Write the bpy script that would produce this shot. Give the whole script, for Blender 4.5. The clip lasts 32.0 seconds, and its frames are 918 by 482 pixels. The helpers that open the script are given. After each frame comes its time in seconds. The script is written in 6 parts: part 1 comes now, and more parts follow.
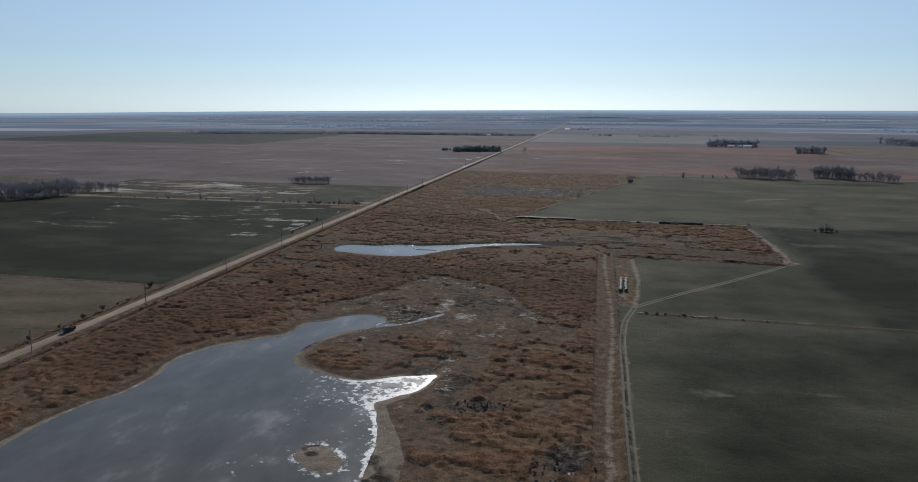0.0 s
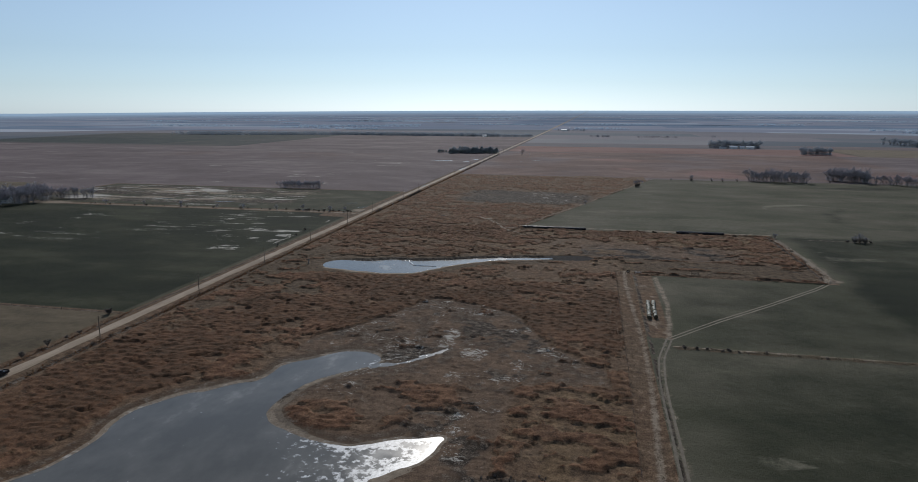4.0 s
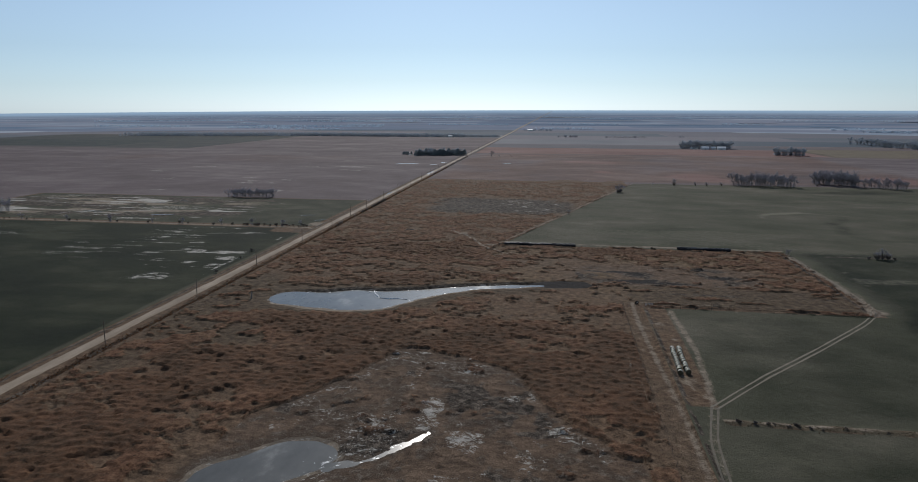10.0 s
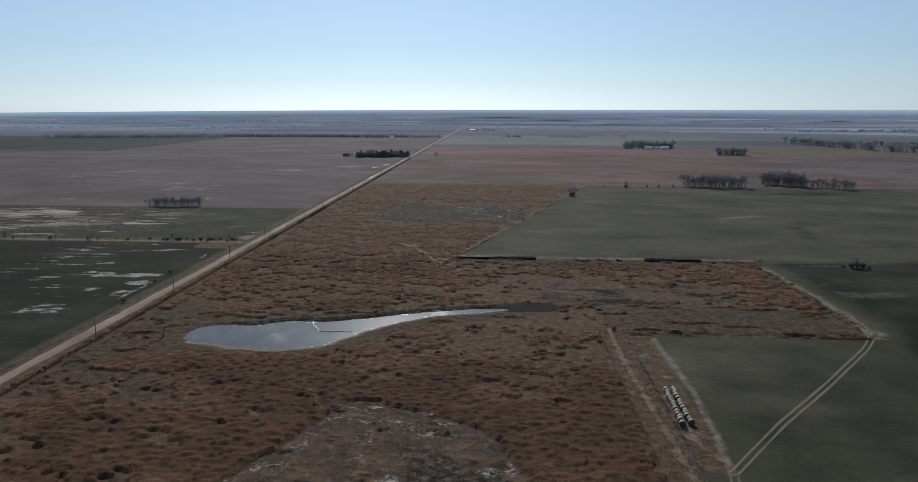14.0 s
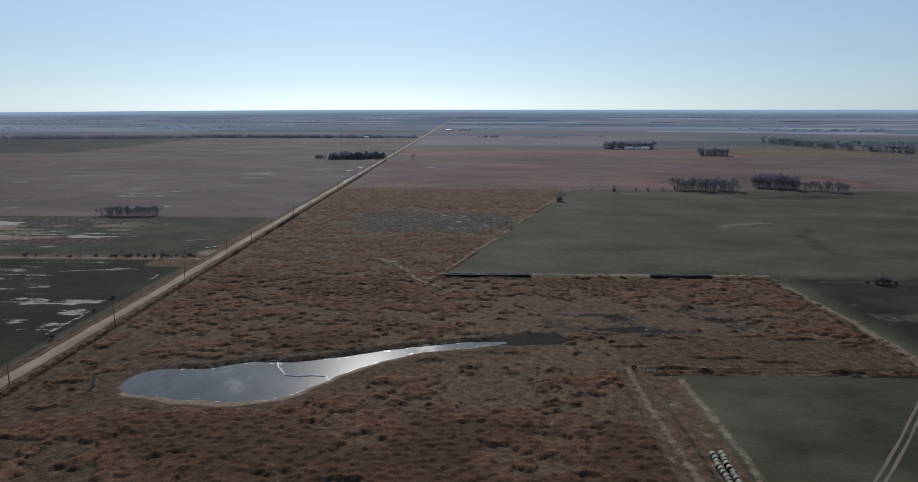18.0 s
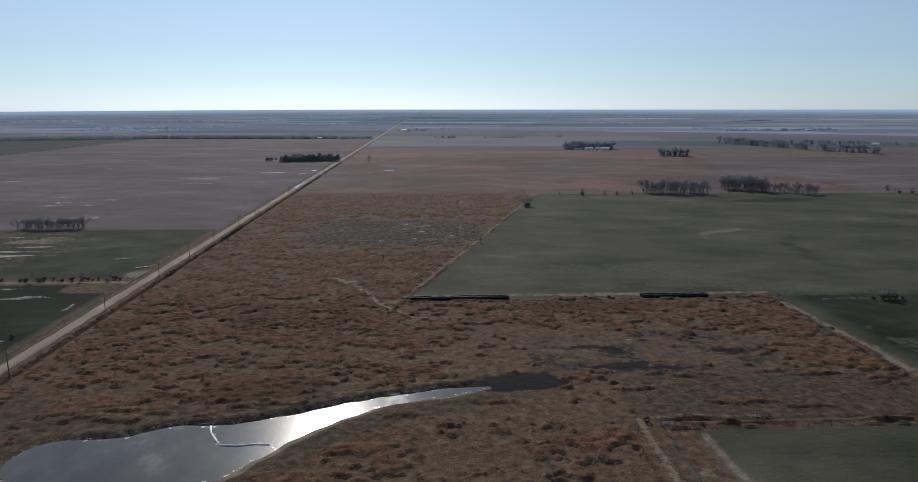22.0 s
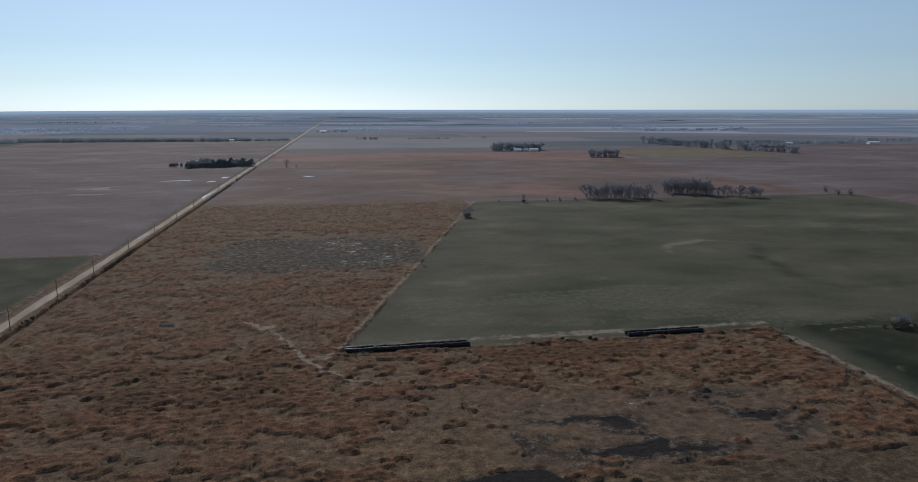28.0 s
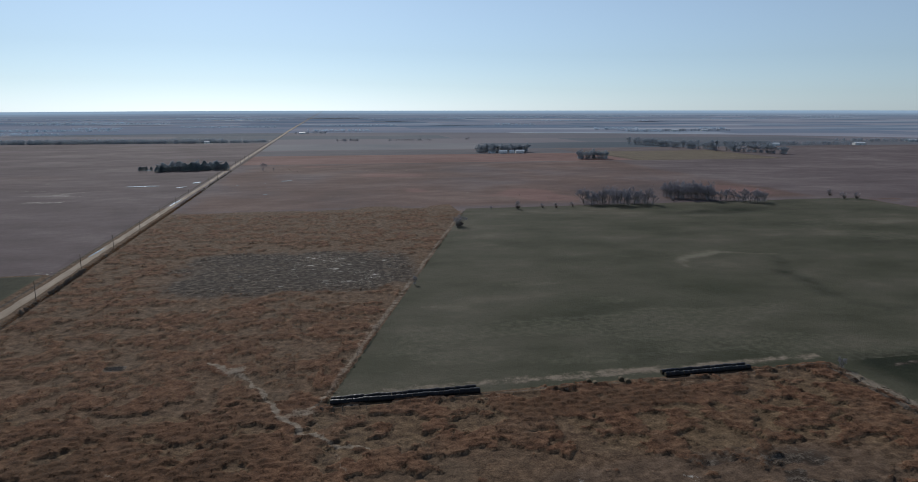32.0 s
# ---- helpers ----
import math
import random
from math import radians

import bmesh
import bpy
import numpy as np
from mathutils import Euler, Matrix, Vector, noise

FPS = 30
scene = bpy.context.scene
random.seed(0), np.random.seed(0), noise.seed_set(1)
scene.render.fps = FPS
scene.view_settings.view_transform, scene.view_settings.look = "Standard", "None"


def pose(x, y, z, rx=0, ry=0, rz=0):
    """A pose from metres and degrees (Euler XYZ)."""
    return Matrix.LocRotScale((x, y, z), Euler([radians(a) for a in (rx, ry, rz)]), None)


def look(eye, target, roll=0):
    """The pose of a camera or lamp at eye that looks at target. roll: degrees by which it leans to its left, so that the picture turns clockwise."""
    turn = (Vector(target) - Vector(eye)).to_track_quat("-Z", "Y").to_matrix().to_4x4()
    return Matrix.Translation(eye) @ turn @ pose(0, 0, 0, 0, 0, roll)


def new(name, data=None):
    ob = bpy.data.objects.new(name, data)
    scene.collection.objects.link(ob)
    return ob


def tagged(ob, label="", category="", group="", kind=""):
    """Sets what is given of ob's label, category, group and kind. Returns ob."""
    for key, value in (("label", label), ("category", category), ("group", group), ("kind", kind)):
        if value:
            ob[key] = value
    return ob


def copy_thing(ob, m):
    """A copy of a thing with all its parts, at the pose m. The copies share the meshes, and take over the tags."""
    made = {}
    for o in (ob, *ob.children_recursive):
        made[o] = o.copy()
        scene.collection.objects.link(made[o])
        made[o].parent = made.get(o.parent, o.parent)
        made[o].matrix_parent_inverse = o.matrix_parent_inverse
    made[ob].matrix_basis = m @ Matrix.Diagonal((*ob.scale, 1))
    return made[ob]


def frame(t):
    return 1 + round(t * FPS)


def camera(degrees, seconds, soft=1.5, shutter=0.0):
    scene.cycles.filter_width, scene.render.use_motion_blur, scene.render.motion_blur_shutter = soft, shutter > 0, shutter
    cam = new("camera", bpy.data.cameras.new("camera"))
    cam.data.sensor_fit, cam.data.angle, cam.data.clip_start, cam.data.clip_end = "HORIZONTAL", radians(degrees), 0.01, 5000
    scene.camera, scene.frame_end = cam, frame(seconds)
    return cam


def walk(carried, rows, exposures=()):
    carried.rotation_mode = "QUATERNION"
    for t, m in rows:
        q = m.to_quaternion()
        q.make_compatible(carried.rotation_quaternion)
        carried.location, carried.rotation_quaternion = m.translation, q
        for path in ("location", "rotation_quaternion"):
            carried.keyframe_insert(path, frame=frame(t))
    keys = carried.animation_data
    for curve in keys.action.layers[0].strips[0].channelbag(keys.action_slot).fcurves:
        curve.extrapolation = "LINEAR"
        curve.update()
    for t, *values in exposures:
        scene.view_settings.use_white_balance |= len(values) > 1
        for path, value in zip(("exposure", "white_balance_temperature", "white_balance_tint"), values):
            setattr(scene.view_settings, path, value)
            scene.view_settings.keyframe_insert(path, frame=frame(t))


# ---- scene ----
# ---- camera: a drone flying north along a gravel road; x east, y north along the road ----
cam = camera(70.0, 32.0, soft=0.45)
# seconds, x, y, z, turn to the left, pitch, lean
PATH = [
    (0, 185.86, -591.98, 80.17, 11.96, -11.38, 0.23), (0.5, 184.25, -587.37, 80.15, 11.87, -11.37, 0.23),
    (1, 182.66, -582.76, 80.14, 11.84, -11.37, 0.23), (1.5, 181.08, -578.14, 80.13, 11.75, -11.36, 0.23),
    (2, 179.53, -573.51, 80.13, 11.69, -11.36, 0.22), (2.5, 177.99, -568.87, 80.13, 11.61, -11.36, 0.22),
    (3, 176.47, -564.23, 80.14, 11.57, -11.36, 0.22), (3.5, 174.97, -559.58, 80.15, 11.5, -11.35, 0.22),
    (5.5, 169.17, -540.91, 80.23, 11.25, -11.35, 0.21), (6, 167.76, -536.23, 80.26, 11.2, -11.35, 0.21),
    (6.5, 166.38, -531.54, 80.29, 11.16, -11.35, 0.21), (7, 165.02, -526.84, 80.32, 11.12, -11.35, 0.21),
    (7.5, 163.68, -522.13, 80.36, 10.8, -11.35, 0.2), (8, 162.36, -517.42, 80.4, 10.03, -11.35, 0.2),
    (8.5, 161.06, -512.7, 80.44, 9.42, -11.36, 0.2), (9, 159.79, -507.97, 80.48, 9, -11.36, 0.2),
    (9.5, 158.53, -503.24, 80.52, 8.66, -11.36, 0.2), (10, 157.3, -498.5, 80.57, 8.26, -11.36, 0.19),
    (10.5, 156.09, -493.75, 80.61, 7.44, -11.36, 0.19), (11, 154.9, -488.99, 80.66, 5.89, -11.37, 0.19),
    (11.5, 153.74, -484.23, 80.71, 4.85, -11.37, 0.19), (12, 152.6, -479.46, 80.76, 4.24, -11.37, 0.19),
    (12.5, 151.48, -474.69, 80.81, 3.82, -11.37, 0.18), (13, 150.39, -469.9, 80.86, 3.5, -11.38, 0.18),
    (13.5, 149.32, -465.11, 80.91, 3.28, -11.38, 0.18), (14, 148.27, -460.32, 80.96, 3.16, -11.38, 0.18),
    (14.5, 147.25, -455.51, 81.01, 3.06, -11.39, 0.18), (16.5, 143.41, -436.22, 81.2, 2.05, -11.4, 0.17),
    (17, 142.52, -431.38, 81.25, 1.69, -11.4, 0.17), (17.5, 141.65, -426.54, 81.29, 1.27, -11.4, 0.17),
    (18, 140.8, -421.68, 81.33, 0.94, -11.4, 0.16), (18.5, 139.99, -416.82, 81.38, 0.75, -11.4, 0.16),
    (19, 139.2, -411.96, 81.41, 0.5, -11.41, 0.16), (19.5, 138.44, -407.08, 81.45, 0.33, -11.41, 0.16),
    (20, 137.7, -402.2, 81.49, 0.14, -11.41, 0.16), (20.5, 136.99, -397.31, 81.52, -0.08, -11.41, 0.15),
    (21, 136.31, -392.41, 81.55, -1.11, -11.41, 0.15), (21.5, 135.66, -387.51, 81.57, -2.51, -11.41, 0.15),
    (22, 135.04, -382.6, 81.59, -2.97, -11.41, 0.15), (22.5, 134.44, -377.68, 81.61, -3.32, -11.41, 0.15),
    (23, 133.88, -372.76, 81.63, -3.49, -11.41, 0.15), (23.5, 133.34, -367.83, 81.64, -3.75, -11.41, 0.14),
    (24, 132.83, -362.89, 81.65, -3.92, -11.4, 0.14), (24.5, 132.36, -357.95, 81.65, -4.08, -11.4, 0.14),
    (26.5, 130.75, -338.1, 81.62, -6.87, -11.39, 0.13), (27, 130.42, -333.11, 81.6, -8.82, -11.38, 0.13),
    (27.5, 130.13, -328.13, 81.58, -9.4, -11.38, 0.13), (28, 129.86, -323.13, 81.55, -9.88, -11.37, 0.13),
    (28.5, 129.63, -318.13, 81.51, -10.26, -11.36, 0.13), (29, 129.43, -313.12, 81.47, -10.54, -11.35, 0.12),
    (29.5, 129.27, -308.11, 81.42, -10.75, -11.35, 0.12), (30, 129.13, -303.09, 81.37, -10.98, -11.34, 0.12),
    (30.5, 129.03, -298.06, 81.31, -11.19, -11.33, 0.12), (31, 128.96, -293.02, 81.24, -11.32, -11.32, 0.12),
    (31.5, 128.93, -287.98, 81.16, -11.47, -11.3, 0.11), (32, 128.93, -282.92, 81.08, -11.62, -11.29, 0.11),
]


def aim(x, y, z, yaw, pitch, lean):
    a, p = radians(yaw), radians(pitch)
    ahead = (-math.sin(a) * math.cos(p), math.cos(a) * math.cos(p), math.sin(p))
    return look((x, y, z), (x + 10 * ahead[0], y + 10 * ahead[1], z + 10 * ahead[2]), lean)


walk(cam, [(t, aim(*r)) for t, *r in PATH], [(0, 0.0, 6300, 10), (32, 0.0, 6300, 10)])

# ---- daylight: a low winter sun ahead of the camera, clear sky ----
SUN_UP, SUN_EAST = 32.0, -9.0
world = bpy.data.worlds.new("sky")
scene.world = world
world.use_nodes = True
sky = world.node_tree.nodes.new("ShaderNodeTexSky")
sky.sky_type = "NISHITA"
sky.sun_disc = False
sky.sun_elevation, sky.sun_rotation = radians(SUN_UP), radians(SUN_EAST)
sky.air_density, sky.dust_density, sky.ozone_density = 1.0, 0.25, 2.0
wash = world.node_tree.nodes.new("ShaderNodeHueSaturation")
wash.inputs["Saturation"].default_value = 0.47
cool = world.node_tree.nodes.new("ShaderNodeMix")
cool.data_type, cool.blend_type = "RGBA", "MULTIPLY"
cool.inputs[0].default_value = 1.0
cool.inputs[7].default_value = (0.775, 0.962, 1.165, 1)
world.node_tree.links.new(sky.outputs[0], wash.inputs["Color"])
world.node_tree.links.new(wash.outputs[0], cool.inputs[6])
world.node_tree.links.new(cool.outputs[2], world.node_tree.nodes["Background"].inputs[0])
world.node_tree.nodes["Background"].inputs[1].default_value = 0.0705
sun_data = bpy.data.lights.new("sun", "SUN")
sun_data.energy, sun_data.angle, sun_data.color = 3.4, radians(0.53), (1.0, 0.94, 0.86)
sun = new("sun", sun_data)
SUN_WAY = Vector((math.sin(radians(SUN_EAST)) * math.cos(radians(SUN_UP)), math.cos(radians(SUN_EAST)) * math.cos(radians(SUN_UP)), math.sin(radians(SUN_UP))))
sun.matrix_world = look(SUN_WAY * 300, (0, 0, 0))

# ---- materials ----


class Kit:
    """Short hand for building node materials."""

    def __init__(self, name, rough=0.9, specular=0.25):
        self.m = bpy.data.materials.new(name)
        self.m.use_nodes = True
        self.t = self.m.node_tree
        self.b = self.t.nodes["Principled BSDF"]
        self.b.inputs["Roughness"].default_value = rough
        self.b.inputs["Specular IOR Level"].default_value = specular

    def node(self, kind, ins=()):
        n = self.t.nodes.new(kind)
        for k, v in dict(ins).items():
            self.put(n.inputs[k], v)
        return n

    def put(self, socket, v):
        if isinstance(v, bpy.types.NodeSocket):
            self.t.links.new(v, socket)
        elif isinstance(v, tuple) and len(v) == 3 and socket.type == "RGBA":
            socket.default_value = (*v, 1)
        else:
            socket.default_value = v

    def place(self):
        return self.node("ShaderNodeNewGeometry").outputs["Position"]

    def local(self):
        return self.node("ShaderNodeTexCoord").outputs["Object"]

    def noise(self, at, scale, detail=4.0, rough=0.6, squash=None):
        if squash:
            n = self.node("ShaderNodeVectorMath", {0: at, 1: squash})
            n.operation = "MULTIPLY"
            at = n.outputs[0]
        return self.node("ShaderNodeTexNoise", {"Vector": at, "Scale": scale, "Detail": detail, "Roughness": rough}).outputs["Fac"]

    def ramp(self, fac, *stops):
        n = self.node("ShaderNodeValToRGB", {"Fac": fac})
        el = n.color_ramp.elements
        while len(el) < len(stops):
            el.new(0.5)
        for e, (at, c) in zip(el, stops):
            e.position, e.color = at, (*c, 1) if isinstance(c, tuple) else (c, c, c, 1)
        return n.outputs["Color"]

    def mix(self, fac, a, b, how="MIX"):
        n = self.node("ShaderNodeMix")
        n.data_type, n.blend_type = "RGBA", how
        self.put(n.inputs[0], fac)
        self.put(n.inputs[6], a)
        self.put(n.inputs[7], b)
        return n.outputs[2]

    def sums(self, op, a, b=0.0):
        n = self.node("ShaderNodeMath", {0: a, 1: b})
        n.operation = op
        return n.outputs[0]

    def step(self, v, lo, hi):
        n = self.node("ShaderNodeMapRange", {"Value": v, "From Min": lo, "From Max": hi})
        n.interpolation_type = "SMOOTHSTEP"
        return n.outputs[0]

    def attr(self, name):
        n = self.node("ShaderNodeAttribute")
        n.attribute_name = name
        return n

    def bands(self, at, axis, scale, distortion):
        n = self.node("ShaderNodeTexWave", {"Vector": at, "Scale": scale, "Distortion": distortion, "Detail": 2.0, "Detail Scale": 0.3})
        n.wave_type, n.bands_direction = "BANDS", axis
        return n.outputs["Fac"]

    def chance(self):
        return self.node("ShaderNodeObjectInfo").outputs["Random"]

    def island(self):
        return self.node("ShaderNodeNewGeometry").outputs["Random Per Island"]

    def bump(self, height, strength, distance):
        self.put(self.b.inputs["Normal"], self.node("ShaderNodeBump", {"Height": height, "Strength": strength, "Distance": distance}).outputs[0])

    def done(self, colour=None, rough=None):
        if colour is not None:
            self.put(self.b.inputs["Base Color"], colour)
        if rough is not None:
            self.put(self.b.inputs["Roughness"], rough)
        return self.m


def simple(name, dark, light, scale=3.0, rough=0.85, specular=0.25, metal=0.0, spread=0.25):
    """A plain surface with grain at two scales and a chance shift from object to object."""
    k = Kit(name, rough, specular)
    at = k.local()
    n = k.sums("ADD", k.sums("MULTIPLY", k.noise(at, scale), 0.6), k.sums("MULTIPLY", k.noise(at, scale * 7, 3), 0.4))
    n = k.sums("ADD", n, k.sums("MULTIPLY", k.sums("SUBTRACT", k.chance(), 0.5), spread))
    k.b.inputs["Metallic"].default_value = metal
    k.bump(n, 0.4, 0.02)
    return k.done(k.ramp(n, (0.3, dark), (0.7, light)))


def fields_colour(k, at, palette):
    """Patchwork of far fields laid out square to the roads; at in kilometres."""
    n = k.node("ShaderNodeTexBrick", {"Vector": at, "Color1": (0, 0, 0), "Color2": (1, 1, 1), "Mortar": (0.5, 0.5, 0.5), "Scale": 1.0, "Mortar Size": 0.004,
                                      "Mortar Smooth": 0.2, "Bias": 0.0, "Brick Width": 0.805, "Row Height": 0.268})
    n.offset, n.offset_frequency = 0.37, 2
    return k.ramp(k.sums("ADD", n.outputs["Color"], k.sums("MULTIPLY", k.sums("SUBTRACT", k.noise(at, 3.0), 0.5), 0.35)), *palette)


def ground_material():
    k = Kit("grassland", 0.97, 0.09)
    at = k.place()
    a, b = k.attr("cover_a"), k.attr("cover_b")
    pa, pb = k.node("ShaderNodeSeparateColor", {0: a.outputs["Color"]}), k.node("ShaderNodeSeparateColor", {0: b.outputs["Color"]})
    fine, mid, big, vast = k.noise(at, 2.2, 5, 0.7), k.noise(at, 0.35, 5, 0.65), k.noise(at, 0.05, 4), k.noise(at, 0.012, 4)
    shake = k.sums("ADD", k.sums("MULTIPLY", k.sums("SUBTRACT", fine, 0.5), 0.5), k.sums("MULTIPLY", k.sums("SUBTRACT", mid, 0.5), 0.9))

    def mask(v, loose=1.0, lo=0.35, hi=0.65):
        return k.step(k.sums("ADD", v, k.sums("MULTIPLY", shake, loose)), lo, hi)

    tone = k.sums("ADD", k.sums("MULTIPLY", fine, 0.45), k.sums("MULTIPLY", mid, 0.55))
    tone = k.sums("ADD", k.sums("MULTIPLY", k.sums("SUBTRACT", tone, 0.5), 1.35), 0.5)
    # cured grass between the mats
    col = k.ramp(tone, (0.335, (0.0402, 0.0263, 0.0164)), (0.5, (0.0947, 0.0607, 0.0386)), (0.665, (0.177, 0.119, 0.0772)))
    col = k.mix(k.step(big, 0.42, 0.68), col, k.ramp(tone, (0.335, (0.0402, 0.0284, 0.019)), (0.665, (0.154, 0.108, 0.072))))
    olive = k.ramp(tone, (0.335, (0.029, 0.0206, 0.0132)), (0.5, (0.0692, 0.0495, 0.0325)), (0.665, (0.132, 0.0959, 0.0641)))
    col = k.mix(mask(k.attr("olive").outputs["Fac"], 0.8), col, olive)
    grey = k.ramp(k.sums("ADD", k.sums("MULTIPLY", tone, 0.7), k.sums("MULTIPLY", k.noise(at, 0.11, 5, 0.65), 0.3)), (0.34, (0.0381, 0.026, 0.018)), (0.5, (0.0939, 0.064, 0.0442)), (0.66, (0.174, 0.122, 0.0854)))
    col = k.mix(mask(k.attr("grey").outputs["Fac"], 0.8), col, grey)
    # rust-coloured bunch grass, closer where it stands thick and darkened there for its self-shadow
    rust = k.ramp(tone, (0.335, (0.0351, 0.0187, 0.0112)), (0.5, (0.1, 0.0505, 0.029)), (0.665, (0.176, 0.101, 0.061)))
    rust = k.mix(k.step(big, 0.4, 0.7), rust, k.ramp(tone, (0.335, (0.0376, 0.0223, 0.0142)), (0.665, (0.175, 0.108, 0.0665))))
    close = k.ramp(k.sums("ADD", k.sums("MULTIPLY", tone, 0.6), k.sums("MULTIPLY", k.noise(at, 0.07, 4, 0.6), 0.4)), (0.34, (0.029, 0.0196, 0.0124)), (0.46, (0.0579, 0.0357, 0.0215)), (0.54, (0.0779, 0.0424, 0.0243)), (0.66, (0.111, 0.058, 0.0323)))
    rust = k.mix(k.sums("MULTIPLY", k.attr("dense").outputs["Fac"], 0.85), rust, close)
    col = k.mix(mask(pa.outputs[0], 0.45), col, rust)
    straw = k.ramp(tone, (0.335, (0.0446, 0.0299, 0.0163)), (0.5, (0.109, 0.0733, 0.0417)), (0.665, (0.19, 0.132, 0.0793)))
    col = k.mix(k.sums("MULTIPLY", mask(k.attr("straw").outputs["Fac"], 0.8), 0.7), col, straw)
    # winter wheat
    streak = k.noise(at, 0.022, 5, 0.6, (0.7, 1.15, 1))
    green = k.ramp(k.sums("ADD", k.sums("MULTIPLY", streak, 0.75), k.sums("MULTIPLY", fine, 0.25)), (0.37, (0.037, 0.04, 0.024)), (0.48, (0.058, 0.0575, 0.039)), (0.57, (0.074, 0.07, 0.051)), (0.66, (0.11, 0.102, 0.075)))
    green = k.mix(k.sums("MULTIPLY", k.step(vast, 0.47, 0.62), 0.3), green, (0.038, 0.044, 0.026))
    rows = k.bands(at, "Y", 0.55, 1.2)
    green = k.mix(k.sums("MULTIPLY", rows, 0.1), green, (0.066, 0.06, 0.04))
    damp = k.attr("damp").outputs["Fac"]
    green = k.mix(k.step(k.sums("ADD", damp, k.sums("MULTIPLY", k.sums("SUBTRACT", big, 0.5), 0.8)), 0.2, 0.95), green, k.ramp(streak, (0.36, (0.007, 0.0105, 0.0055)), (0.52, (0.0145, 0.0185, 0.0098)), (0.66, (0.033, 0.036, 0.021))))
    green = k.mix(mask(k.attr("thin").outputs["Fac"], 0.7, 0.16, 0.62), green, (0.128, 0.12, 0.09))
    col = k.mix(mask(pb.outputs[0], 0.5), col, green)
    # pink-brown pasture and stubble, with some blue distance haze mixed into the colours
    drift = k.sums("ADD", k.sums("MULTIPLY", k.noise(at, 0.009, 5, 0.6, (0.6, 1.1, 1)), 0.5), k.sums("ADD", k.sums("MULTIPLY", k.noise(at, 0.035, 6, 0.68, (0.75, 1.2, 1)), 0.3), k.sums("MULTIPLY", tone, 0.2)))
    pasture = k.ramp(drift, (0.36, (0.068, 0.054, 0.056)), (0.5, (0.105, 0.084, 0.087)), (0.64, (0.165, 0.137, 0.137)))
    ruddy = k.ramp(drift, (0.36, (0.066, 0.042, 0.037)), (0.5, (0.108, 0.071, 0.062)), (0.64, (0.165, 0.118, 0.104)))
    pasture = k.mix(mask(pa.outputs[0], 1.0, 0.25, 0.65), pasture, ruddy)
    pasture = k.mix(k.step(pa.outputs[0], 0.7, 0.8), pasture, k.ramp(drift, (0.36, (0.1, 0.056, 0.05)), (0.64, (0.2, 0.122, 0.11))))
    col = k.mix(mask(pb.outputs[1], 0.4), col, pasture)
    # tan dry grass
    tan = k.ramp(k.sums("ADD", k.sums("MULTIPLY", k.noise(at, 0.06, 5, 0.6, (0.4, 1.2, 1)), 0.6), k.sums("MULTIPLY", tone, 0.4)), (0.34, (0.045, 0.037, 0.0245)), (0.66, (0.128, 0.104, 0.071)))
    col = k.mix(mask(pb.outputs[2], 0.5, 0.18, 0.62), col, tan)
    # far patchwork; distance haze is put into its blue-grey palette
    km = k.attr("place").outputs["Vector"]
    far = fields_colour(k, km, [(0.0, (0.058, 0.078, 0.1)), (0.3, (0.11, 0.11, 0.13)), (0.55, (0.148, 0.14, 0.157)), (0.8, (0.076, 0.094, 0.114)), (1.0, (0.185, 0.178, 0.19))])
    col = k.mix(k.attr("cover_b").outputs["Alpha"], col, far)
    # dirt, mud, salt and thin ice
    dirt = k.ramp(tone, (0.3, (0.11, 0.088, 0.066)), (0.7, (0.25, 0.208, 0.163)))
    col = k.mix(mask(pa.outputs[1], 0.7), col, dirt)
    mud = k.ramp(tone, (0.38, (0.012, 0.0095, 0.0075)), (0.5, (0.042, 0.033, 0.026)), (0.62, (0.13, 0.107, 0.086)))
    mud_m = mask(pa.outputs[2], 0.9)
    col = k.mix(mud_m, col, mud)
    col = k.mix(k.step(k.sums("ADD", pa.outputs[2], k.sums("MULTIPLY", shake, 0.4)), 0.95, 1.25), col, k.ramp(fine, (0.35, (0.007, 0.0065, 0.007)), (0.65, (0.026, 0.023, 0.023))))
    pale = k.ramp(tone, (0.3, (0.19, 0.176, 0.154)), (0.7, (0.44, 0.424, 0.392)))
    fleck = k.sums("MAXIMUM", k.noise(at, 0.9, 6, 0.78), k.noise(at, 0.22, 6, 0.72, (0.7, 1.2, 1)))
    col = k.mix(k.step(k.sums("ADD", a.outputs["Alpha"], k.sums("MULTIPLY", k.sums("SUBTRACT", fleck, 0.5), 1.9)), 0.52, 0.68), col, pale)
    k.bump(k.sums("ADD", k.sums("MULTIPLY", mid, 0.8), k.sums("MULTIPLY", fine, 0.5)), 0.9, 0.55)
    return k.done(col, 0.97)


